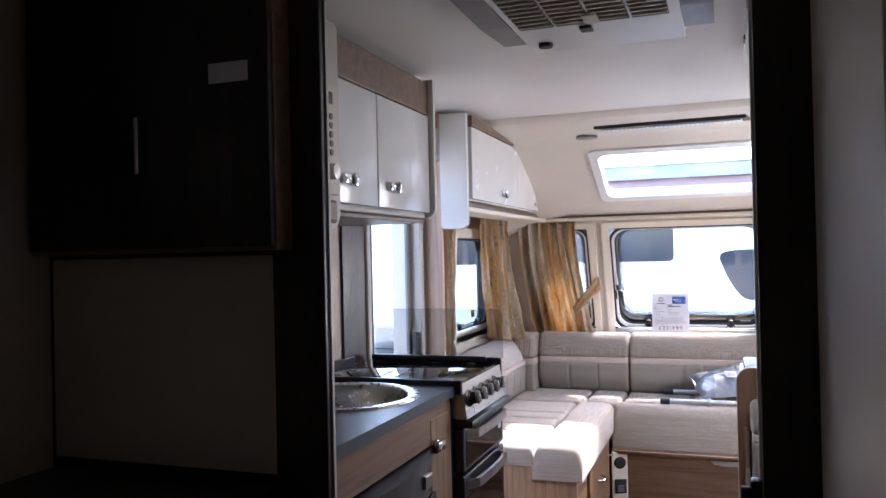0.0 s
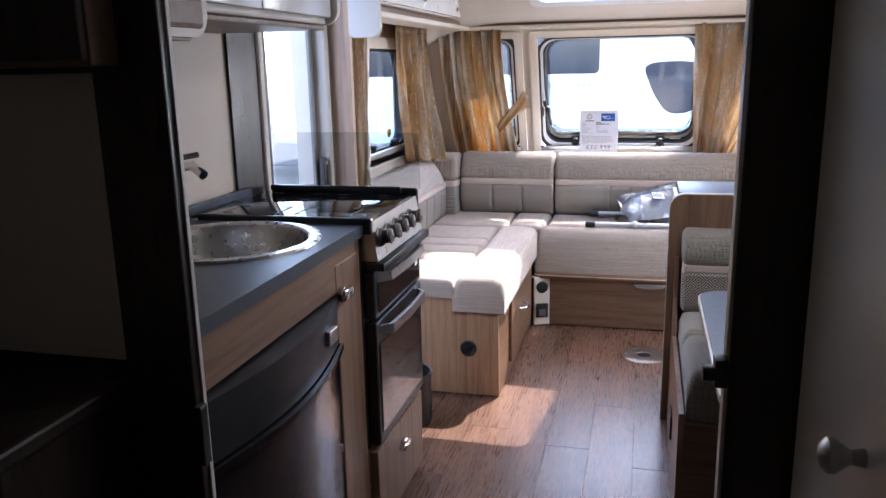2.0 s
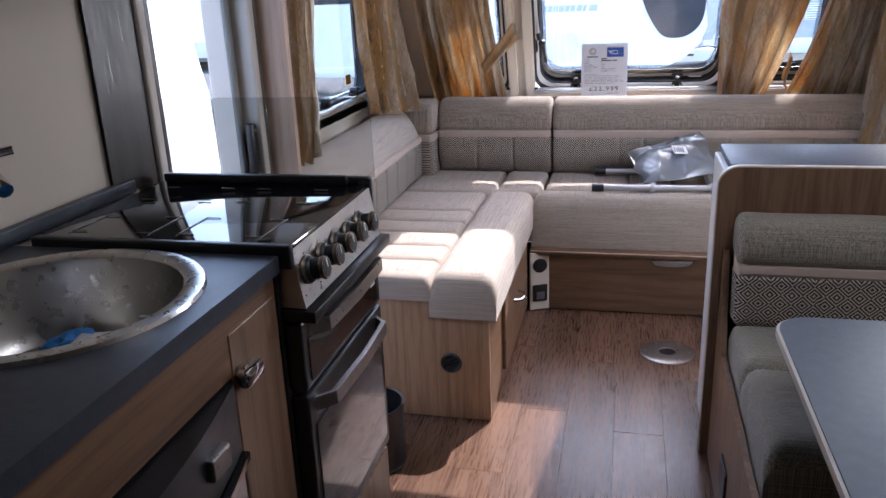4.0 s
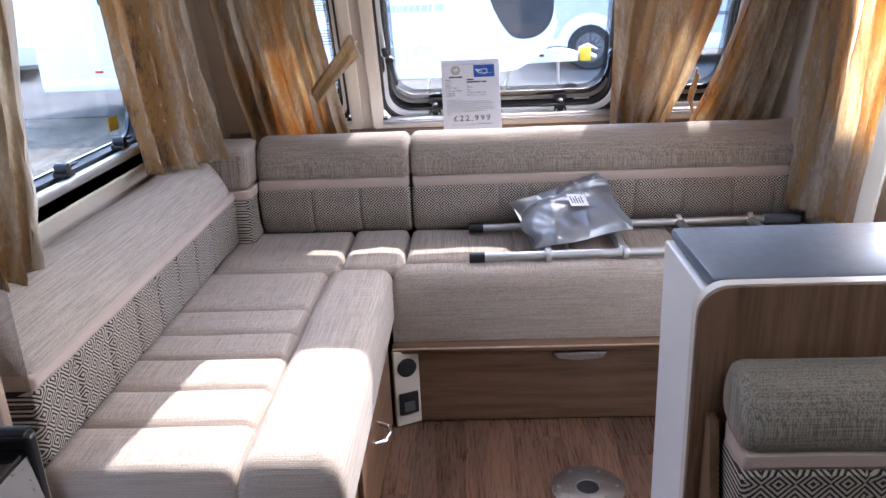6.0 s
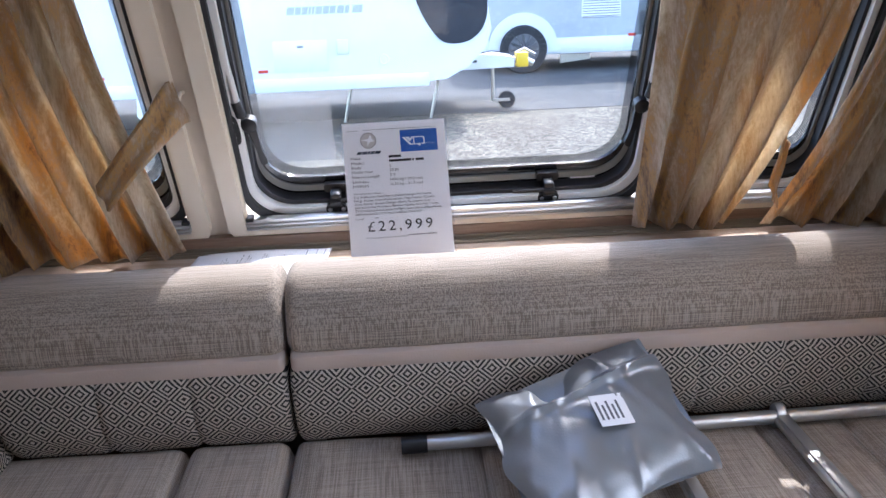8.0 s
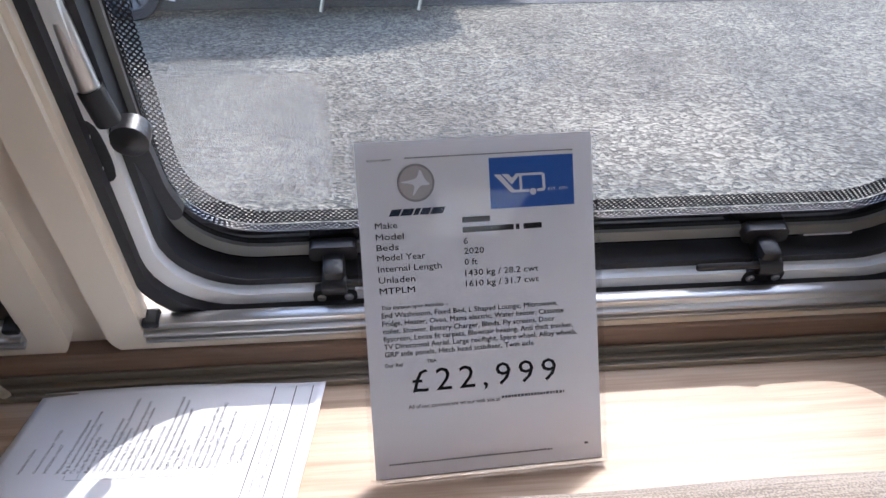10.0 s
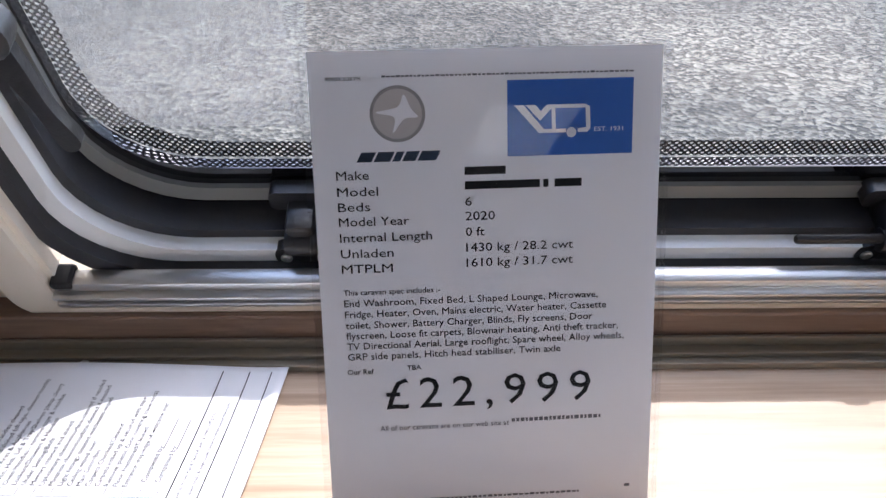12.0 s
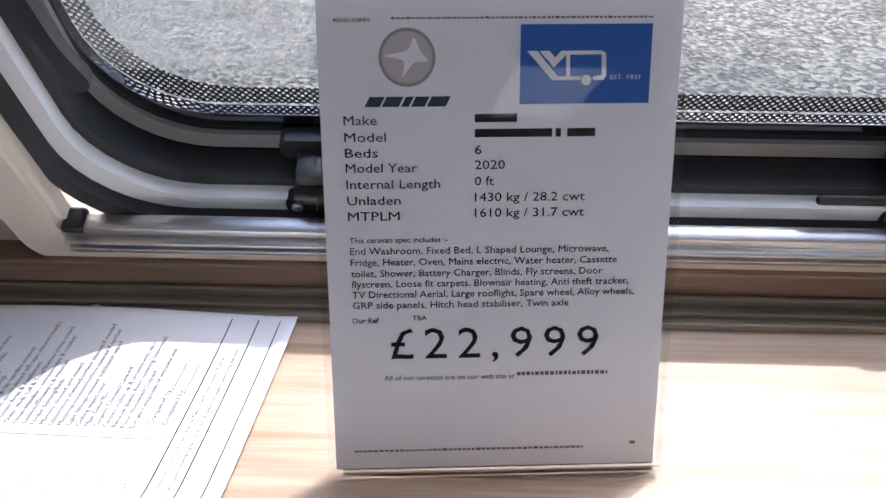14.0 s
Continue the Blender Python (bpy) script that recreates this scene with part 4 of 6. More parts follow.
# cooker
CX, CY0, CY1 = -0.712, 2.052, 2.5
ck = thing("cooker", (-0.95, 2.28, 0.28), "black and steel gas cooker with grill and oven", "cooker")
part("carcass", rbox(-1.2, CY0 + 0.002, 0.285, -0.745, CY1 - 0.002, 0.925, 0.004), BLACK, ck)
part("hob_glass", rbox(-1.21, CY0, 0.926, CX - 0.005, CY1, 0.938, 0.004), HOBG, ck, "mirror-black hob glass", True)
part("hob_edge", rbox(-1.21, CY0 - 0.003, 0.9, CX, CY0 + 0.014, 0.942, 0.004), BLACK, ck, "black end trim")
part("hob_edge", rbox(-0.745, CY1 - 0.014, 0.8, CX, CY1 + 0.002, 0.95, 0.004), BLACK, ck, "black end trim")
panel = part("control_panel", prism([(-0.745, 0.825), (CX + 0.012, 0.825), (CX - 0.006, 0.936), (-0.745, 0.936)], CY0 + 0.012, CY1 - 0.014, "y"), STEEL, ck, "sloping brushed steel control panel")
for i in range(5):
    y = 2.105 + i * 0.069
    m = pose(CX + 0.004, y, 0.882, 0, 81, 0)
    k = part("knob", xf(lathe([(0.024, 0), (0.025, 0.004), (0.022, 0.01), (0.019, 0.012), (0.018, 0.03), (0.016, 0.034), (0, 0.034)], 26), m), BLACK, ck, "black knob with bronze rims", True)
    part("rim", xf(join(lathe([(0.0195, 0.028), (0.021, 0.031), (0.019, 0.036), (0.0165, 0.036)], 26), lathe([(0.0255, 0.0), (0.0262, 0.003), (0.024, 0.006)], 26)), m), BRONZE, k, soft=True)
    part("cap", xf(lathe([(0.0165, 0.034), (0.016, 0.0368), (0, 0.0372)], 22), m), BLACK, k, soft=True)
    part("pointer", xf(rbox(-0.016, -0.002, 0.0355, 0.0, 0.002, 0.039, 0.0008), m), PAPER, k)
    part("mark", xf(lathe([(0.0016, 0), (0.0016, 0.0008), (0, 0.0008)], 8), pose(CX + 0.0005, y - 0.03, 0.9, 0, 81, 0)), INK, panel)
part("grill_shelf", rbox(-0.745, CY0 + 0.006, 0.8, CX + 0.03, CY1 + 0.004, 0.822, 0.003), BLACK, ck, "black protruding heat deflector", True)


def oven_handle(parent, z, arch):
    y0, y1 = CY0 + 0.035, CY1 - 0.03
    pts = [(CX - 0.004, y0), (CX + 0.03, y0 + 0.035), (CX + 0.036, (y0 + y1) / 2), (CX + 0.03, y1 - 0.035), (CX - 0.004, y1)]
    path = []
    for a, b in zip(pts, pts[1:]):
        for k in range(4):
            path.append((a[0] + (b[0] - a[0]) * k / 4, a[1] + (b[1] - a[1]) * k / 4))
    path.append(pts[-1])
    loop = path + [(x - 0.011, y) for x, y in reversed(path)]
    part("handle", prism(loop, z - 0.014, z + 0.014, "z"), STEEL, parent, "flat brushed steel bar handle", True)


gd = part("grill_door", rbox(-0.745, CY0 + 0.008, 0.665, CX, CY1 - 0.004, 0.796, 0.005), BLACK, ck, "black grill door")
part("window", rbox(CX + 0.0002, CY0 + 0.03, 0.678, CX + 0.0025, CY1 - 0.03, 0.76, 0.001), GLOSSB, gd)
oven_handle(gd, 0.775, 0)
part("sticker", rbox(CX + 0.0028, CY1 - 0.075, 0.72, CX + 0.0034, CY1 - 0.045, 0.74, 0.0002), PAPER, gd, "small white sticker")
od2 = part("oven_door", rbox(-0.745, CY0 + 0.008, 0.3, CX, CY1 - 0.004, 0.655, 0.005), BLACK, ck, "black oven door with glass")
part("window", rbox(CX + 0.0002, CY0 + 0.03, 0.33, CX + 0.003, CY1 - 0.03, 0.59, 0.001), GLOSSB, od2, "dark oven glass")
oven_handle(od2, 0.625, 0)
part("back_rail", join(rbox(-1.2, CY1 - 0.03, 0.938, CX - 0.05, CY1 - 0.012, 0.958, 0.004), rbox(-1.2, CY1 - 0.012, 0.938, CX - 0.005, CY1 + 0.006, 0.952, 0.003)), BLACK, ck, "black hinge rail", True)
gl = part("glass_guard", xf(slab(rrect(-1.19, 0.95, -0.706, 1.123, (0.022, 0.004, 0.003, 0.003)), 0, 0.004), Matrix(((1, 0, 0, 0), (0, 0, -1, CY1 - 0.002), (0, 1, 0, 0), (0, 0, 0, 1)))), GUARD, ck, "upright smoked glass guard")
gl.visible_shadow = False
part("glass_edge", tube([(-1.19, CY1 - 0.004, 1.123), (-0.73, CY1 - 0.004, 1.123), (-0.713, CY1 - 0.004, 1.117), (-0.7065, CY1 - 0.004, 1.1), (-0.706, CY1 - 0.004, 0.952)], 0.0016, 6), ACRYL, gl, "bright polished glass edge")
for sx in (-1.08, -0.865):
    ps = []
    for dx in (-0.08, 0.08):
        ps.append(tube([(sx + dx, 2.09, 0.9385), (sx + dx, 2.1, 0.9395), (sx + dx, 2.2, 0.9395), (sx + dx, 2.21, 0.9385)], 0.0011, 6))
    for y in (2.1, 2.2, 2.32, 2.42):
        ps.append(tube([(sx - 0.08, y, 0.94), (sx - 0.05, y, 0.94)], 0.0011, 6))
        ps.append(tube([(sx + 0.05, y, 0.94), (sx + 0.08, y, 0.94)], 0.0011, 6))
    for wire in ps:
        part("pan_support", wire, GREYPL, ck)
cd = thing("kitchen_cabinet", (-0.95, 2.28, 0.0), "oak drawer below the oven with chrome handle", "cabinet")
part("body", rbox(-1.2, CY0, 0.015, -0.745, CY1, 0.283, 0.003), BROWN, cd)
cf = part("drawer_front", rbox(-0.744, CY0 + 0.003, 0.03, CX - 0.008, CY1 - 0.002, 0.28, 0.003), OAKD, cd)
part("handle", join(rbox(CX - 0.008, 2.255, 0.185, CX + 0.008, 2.29, 0.215, 0.004), rbox(CX - 0.008, 2.235, 0.19, CX + 0.014, 2.3, 0.208, 0.006)), CHROME, cf, "chrome button handle", True)

# dark splayed splash panel at the cooker's back corner
single("splash_panel", prism([(-1.268, 2.375), (-1.258, 2.37), (-1.222, 2.545), (-1.232, 2.55)], 0.93, 1.46, "z"), DARKW, "tall dark brown splash panel behind the hob", "panel", kind="structure")

# overhead kitchen lockers
ol = thing("overhead_locker", (-1.08, 1.95, 1.46), "white-door kitchen locker with brown cornice", "locker", "kitchen lockers")
part("body", rbox(-1.265, 1.63, 1.44, -0.92, 2.33, 1.905, 0.006), EDGE, ol)
part("cornice", rbox(-0.93, 1.63, 1.79, -0.905, 2.345, 1.9, 0.004), BROWN, ol, "brown wood cornice")
part("end_panel", prism(rrect(-1.265, 1.44, -0.885, 1.91, (0.003, 0.003, 0.003, 0.04)), 2.331, 2.35, "y"), EDGE, ol, "grey-edged end panel")
for y0, y1, hy in ((1.635, 1.905, 1.725), (1.91, 2.322, 2.02)):
    d = part("door", rbox(-0.919, y0, 1.458, -0.9, y1, 1.785, 0.005), WHITE, ol, "glossy white locker door", True)
    lever_handle(d, -0.9, hy, 1.52)
part("underside", rbox(-1.26, 1.635, 1.425, -0.925, 2.33, 1.438, 0.003), BROWN, ol, "brown underside")
mw = thing("microwave_housing", (-1.05, 1.4, 1.38), "built-in microwave in cream housing", "microwave")
part("housing", rbox(-1.265, 1.16, 1.38, -0.9, 1.6, 1.905, 0.006), EDGE, mw)
part("frame", prism(rrect(1.18, 1.385, 1.612, 1.9, (0.02, 0.02, 0.05, 0.05)), -0.9, -0.872, "x"), EDGE, mw, "rounded cream surround", True)
part("lower_panel", rbox(-0.9, 1.45, 1.4, -0.865, 1.59, 1.46, 0.01), BROWN, mw)
mc = part("control_face", rbox(-0.872, 1.45, 1.47, -0.862, 1.59, 1.74, 0.003), CREAM, mw, "pale control panel")
part("display", rbox(-0.8618, 1.5, 1.69, -0.8605, 1.56, 1.72, 0.0005), GLOSSB, mc)
for r in range(5):
    for c in range(2):
        part("button", xf(lathe([(0.008, 0), (0.008, 0.003), (0, 0.004)], 12), pose(-0.862, 1.515 + c * 0.035, 1.66 - r * 0.022, 0, 90, 0)), GREYPL, mc)
part("dial", xf(lathe([(0.02, 0), (0.019, 0.018), (0, 0.02)], 20), pose(-0.862, 1.545, 1.525, 0, 90, 0)), STEEL, mc, "round steel dial", True)

# ceiling air conditioner
ac = thing("air_conditioner", (-0.25, 1.7, 1.87), "white ceiling air-conditioner with brown grilles and grey sides", "air conditioner")
part("body", prism([(-0.47, 1.93), (-0.44, 1.878), (-0.06, 1.878), (-0.03, 1.93)], 1.3, 2.0, "y"), WHITEPL, ac)
part("cover", rbox(-0.45, 1.33, 1.868, -0.05, 1.985, 1.879, 0.006), WHITEPL, ac, soft=True)
for s, x in ((-1, -0.45), (1, -0.05)):
    pts = [(1.3, 1.93), (1.3, 1.875), (1.7, 1.868), (1.92, 1.88), (2.04, 1.93)]
    part("side_shell", join(prism(pts, x, x + s * 0.07, "x")), GREYSIDE, ac, "dark grey curved side shell")
for i in range(4):
    x = -0.43 + i * 0.09
    g_ = part("grille", rbox(x, 1.42, 1.8655, x + 0.084, 1.74, 1.8675, 0.0006), GRILLE, ac, "brown louvre grille")
    for k in range(10):
        part("slat", box(x + 0.002, 1.43 + k * 0.031, 1.862, x + 0.082, 1.436 + k * 0.031, 1.8653), EDGE, g_)
part("switch", rbox(-0.29, 1.76, 1.86, -0.26, 1.8, 1.8675, 0.002), BLACK, ac)
part("knob", lathe([(0.02, 1.8675), (0.018, 1.858), (0, 1.857)], 18, (-0.4, 1.89, 0)), BLACK, ac, soft=True)
part("indicator", rbox(-0.27, 1.66, 1.86, -0.235, 1.73, 1.8675, 0.002), EDGE, ac)

# roof hatch cassette in the ceiling
rh = thing("roof_vent", (0.3, 2.1, 1.93), "white plastic roof vent surround with catches", "roof vent")
part("surround", xf(ring(rrect(0.1, 1.7, 0.62, 2.5, 0.05), rrect(0.16, 1.76, 0.56, 2.44, 0.04), 1.895, 1.93), Matrix.Identity(4)), WHITEPL, rh, soft=True)
part("blind", box(0.155, 1.755, 1.915, 0.565, 2.445, 1.925), WHITEPL, rh)
for y in (1.85, 2.2):
    part("catch", rbox(0.095, y, 1.9, 0.115, y + 0.05, 1.915, 0.003), GREYPL, rh)

# ---- lounge ----
# overhead locker along the side wall, with a curved front end
lo = thing("lounge_locker", (-1.12, 3.6, 1.55), "white-door lounge locker with curved end and brown cornice", "locker")
part("end_panel", prism(rrect(-1.104, 1.425, -0.985, 1.915, (0.004, 0.004, 0.02, 0.035)), 2.992, 3.018, "y"), WHITE, lo, "glossy white end panel", True)
part("body", prism([(3.05, 1.548), (4.25, 1.548), (4.12, 1.7), (3.95, 1.82), (3.78, 1.875), (3.05, 1.9)], -1.262, -1.0, "x"), EDGE, lo)
ld = part("door", prism([(3.055, 1.555), (4.29, 1.555), (4.265, 1.605), (4.2, 1.68), (4.1, 1.75), (3.98, 1.805), (3.84, 1.845), (3.7, 1.86), (3.055, 1.862)], -0.999, -0.98, "x"), WHITE, lo, "curved glossy white door")
part("groove", box(-0.9805, 3.83, 1.558, -0.979, 3.834, 1.846), EDGE, ld)
part("cornice", prism([(3.05, 1.866), (3.76, 1.866), (3.76, 1.892), (3.05, 1.912)], -1.0, -0.975, "x"), BROWN, lo, "brown wood cornice")
part("handle", join(rbox(-0.98, 3.5, 1.59, -0.964, 3.54, 1.62, 0.005), rbox(-0.98, 3.545, 1.585, -0.958, 3.57, 1.625, 0.004)), CHROME, ld, "chrome latch handle", True)
part("catch", xf(lathe([(0.012, 0), (0.011, 0.006), (0, 0.008)], 14), pose(-0.98, 4.22, 1.59, 0, 90, 0)), CHROME, ld)

# left bench
BX0, BX1, BY0 = -1.1, -0.555, 3.1
lb = thing("bench_seat", (-0.9, 3.6, 0), "oak-panelled L-lounge bench under beige cushions", "bench", "lounge benches")
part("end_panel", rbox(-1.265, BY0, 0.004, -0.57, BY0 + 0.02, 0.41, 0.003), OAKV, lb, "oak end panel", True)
vt = part("air_vent", xf(lathe([(0.034, 0), (0.034, 0.004), (0.03, 0.008), (0.024, 0.004), (0.0, 0.003)], 28), pose(-0.694, BY0, 0.203, 90, 0, 0)), BLACK, lb, "round black warm-air outlet", True)
for k in (-0.012, 0.0, 0.012):
    part("vane", xf(rbox(-0.022, -0.002, 0.002, 0.022, 0.002, 0.007, 0.001), pose(-0.694, BY0, 0.203, 90, 0, 0) @ pose(0, k, 0, 0, 0, 25)), BLACK, vt)
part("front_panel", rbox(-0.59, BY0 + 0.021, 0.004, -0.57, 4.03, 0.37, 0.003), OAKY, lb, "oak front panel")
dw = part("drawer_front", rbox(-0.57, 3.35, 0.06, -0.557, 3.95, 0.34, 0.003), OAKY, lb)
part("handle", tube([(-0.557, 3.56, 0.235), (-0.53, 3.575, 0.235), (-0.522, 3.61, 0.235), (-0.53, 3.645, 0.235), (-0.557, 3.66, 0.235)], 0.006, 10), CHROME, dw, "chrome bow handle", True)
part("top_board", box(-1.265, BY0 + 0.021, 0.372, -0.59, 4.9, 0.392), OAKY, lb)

seams = [3.26, 3.41, 3.56, 3.7, 3.85, 4.14]
sc = thing("seat_cushion", (-0.85, 3.6, 0.413), "long beige linen bench cushion with sewn cross seams", "cushion", "seat cushions")
part("main_panel", pad(-1.135, -0.752, BY0 - 0.008, 4.148, 0.412, 0.487, (), seams[:-1], 0.025), SEAT_Y, sc, soft=True)
part("front_roll", pad(-0.756, -0.545, BY0 - 0.012, 4.148, 0.36, 0.492, (), (), 0.045, 0.012), SEAT_Y, sc, "plain padded front edge", True)
sc2 = thing("seat_cushion", (-0.85, 4.3, 0.413), "beige linen corner cushion with sewn seams", "cushion", "seat cushions")
part("main_panel", pad(-1.135, -0.72, 4.152, 4.55, 0.412, 0.487, (), (), 0.03), SEAT_Y, sc2, soft=True)
part("side_panel", pad(-0.722, -0.522, 4.152, 4.55, 0.412, 0.488, (), (), 0.03), SEAT_Y, sc2, soft=True)

# front bench
fb = thing("bench_seat", (0.15, 4.4, 0), "oak-fronted front bench under beige cushions", "bench", "lounge benches")
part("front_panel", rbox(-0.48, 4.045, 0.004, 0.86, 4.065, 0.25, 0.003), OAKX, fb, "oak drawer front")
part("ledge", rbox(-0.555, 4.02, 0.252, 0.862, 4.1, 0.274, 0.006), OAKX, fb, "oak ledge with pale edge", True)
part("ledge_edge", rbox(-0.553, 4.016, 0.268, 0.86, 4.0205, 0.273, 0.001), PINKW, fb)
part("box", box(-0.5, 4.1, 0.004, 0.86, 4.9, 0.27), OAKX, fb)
part("handle", join(rbox(-0.06, 4.022, 0.238, 0.1, 4.046, 0.246, 0.003), prism([(-0.055, 0.24), (0.095, 0.24), (0.085, 0.228), (0.04, 0.222), (0.0, 0.222), (-0.045, 0.228)], 4.02, 4.026, "y")), STEEL, fb, "brushed metal pull", True)
so = thing("outlet_panel", (-0.51, 4.03, 0.02), "angled cream panel with air outlet and socket", "socket panel")
MO = pose(-0.517, 4.035, 0, 0, 0, 25)
part("plate", xf(rbox(-0.042, -0.01, 0.004, 0.042, 0.01, 0.262, 0.004), MO), CREAM, so)
part("air_outlet", xf(lathe([(0.031, 0), (0.031, 0.004), (0.025, 0.007), (0, 0.004)], 26), MO @ pose(0, -0.01, 0.205, 90, 0, 0)), BLACK, so, "round black air outlet", True)
sok = part("socket", xf(rbox(-0.032, -0.018, 0.045, 0.032, -0.01, 0.12, 0.008), MO), BLACK, so, "black mains socket", True)
part("flap", xf(rbox(-0.018, -0.021, 0.055, 0.018, -0.018, 0.09, 0.003), MO), GREYSIDE, sok)
sc3 = thing("seat_cushion", (0.17, 4.3, 0.275), "deep beige linen front cushion with sewn seams", "cushion", "seat cushions")
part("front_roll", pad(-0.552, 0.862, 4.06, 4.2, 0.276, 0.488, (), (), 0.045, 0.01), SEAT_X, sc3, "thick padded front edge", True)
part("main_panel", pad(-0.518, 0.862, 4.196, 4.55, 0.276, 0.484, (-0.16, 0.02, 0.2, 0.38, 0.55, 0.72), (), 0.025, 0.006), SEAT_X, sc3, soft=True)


# backrests: (depth, height) profiles, patterned below, band, linen roll on top
def backrest(x0, x1, seams_, label):
    b = thing("backrest_cushion", ((x0 + x1) / 2, 4.55, 0.5), label, "cushion", "backrest cushions")
    part("patterned_panel", roll(smooth_loop([(4.535, 0.489), (4.503, 0.532), (4.49, 0.57), (4.491, 0.615), (4.5, 0.662), (4.58, 0.665), (4.6, 0.57), (4.59, 0.488)], 3), x0, x1, "x", seams_, 0.018, 0.007), DIAX, b, "black and cream diamond jacquard", True)
    part("band", roll([(4.498, 0.658), (4.494, 0.67), (4.496, 0.686), (4.51, 0.694), (4.58, 0.694), (4.58, 0.658)], x0 + 0.003, x1 - 0.003, "x", (), 0.012), BAND, b, "plain beige piping band", True)
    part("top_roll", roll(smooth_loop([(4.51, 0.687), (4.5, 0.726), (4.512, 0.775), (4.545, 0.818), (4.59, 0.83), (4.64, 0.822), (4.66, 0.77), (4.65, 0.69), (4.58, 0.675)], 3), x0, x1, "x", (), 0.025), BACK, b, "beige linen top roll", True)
    return b


backrest(-1.045, -0.512, (-0.86, -0.69), "short linen backrest cushion with diamond-pattern lower band")
backrest(-0.506, 0.86, (-0.205, -0.1, 0.02, 0.14, 0.26, 0.425, 0.6, 0.74), "long linen backrest cushion with diamond-pattern lower band")
b2 = thing("backrest_cushion", (-1.18, 3.75, 0.5), "side linen backrest cushion with diamond-pattern lower band", "cushion", "backrest cushions")
part("patterned_panel", roll(smooth_loop([(-1.118, 0.488), (-1.108, 0.54), (-1.105, 0.6), (-1.112, 0.652), (-1.2, 0.655), (-1.24, 0.57), (-1.22, 0.488)], 3), 3.11, 4.48, "y", (3.27, 3.42, 3.57, 3.71, 3.85, 4.0, 4.15, 4.3), 0.02, 0.009), DIAY, b2, "black and cream diamond jacquard", True)
part("band", roll([(-1.108, 0.648), (-1.102, 0.658), (-1.105, 0.674), (-1.12, 0.684), (-1.2, 0.684), (-1.2, 0.648)], 3.113, 4.478, "y", (), 0.012), BAND, b2, "plain beige piping band", True)
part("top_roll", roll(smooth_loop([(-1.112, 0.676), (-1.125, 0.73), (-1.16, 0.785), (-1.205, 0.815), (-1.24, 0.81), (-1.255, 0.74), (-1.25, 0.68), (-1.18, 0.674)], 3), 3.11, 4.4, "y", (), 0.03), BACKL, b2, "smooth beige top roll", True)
b3 = thing("backrest_cushion", (-1.1, 4.46, 0.5), "narrow linen corner backrest cushion", "cushion", "backrest cushions")
part("patterned_panel", roll(rrect(-1.125, 4.41, -1.05, 4.6, 0.02, 3), 0.49, 0.654, "z", (), 0.01), DIAY, b3, "black and cream diamond jacquard", True)
part("band", roll(rrect(-1.126, 4.408, -1.046, 4.6, 0.02, 3), 0.652, 0.684, "z", (), 0.006), BAND, b3, soft=True)
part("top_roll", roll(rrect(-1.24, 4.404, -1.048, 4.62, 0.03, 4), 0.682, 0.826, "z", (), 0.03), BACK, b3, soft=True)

# shelf behind the front backrest
sh = thing("window_shelf", (-0.2, 4.75, 0.73), "pale oak window shelf with metal blind track", "shelf", kind="structure")
part("board", rbox(XL + 0.01, 4.6, 0.732, XR - 0.01, 4.917, 0.752, 0.003), SHELFW, sh)
part("track", join(rbox(XL + 0.02, 4.884, 0.7525, XR - 0.02, 4.8875, 0.7595, 0.001), rbox(XL + 0.02, 4.8876, 0.7525, XR - 0.02, 4.913, 0.756, 0.0008),
                   rbox(XL + 0.02, 4.8955, 0.756, XR - 0.02, 4.8995, 0.7605, 0.001), rbox(XL + 0.02, 4.911, 0.7525, XR - 0.02, 4.9155, 0.7645, 0.001)), TRACK, sh, "grey-brown metal track", True)
for x in (-0.62, -0.2, 0.2):
    part("screw", lathe([(0.004, 0.756), (0.004, 0.7575), (0, 0.757)], 8, (x, 4.892, 0)), ALU, sh)


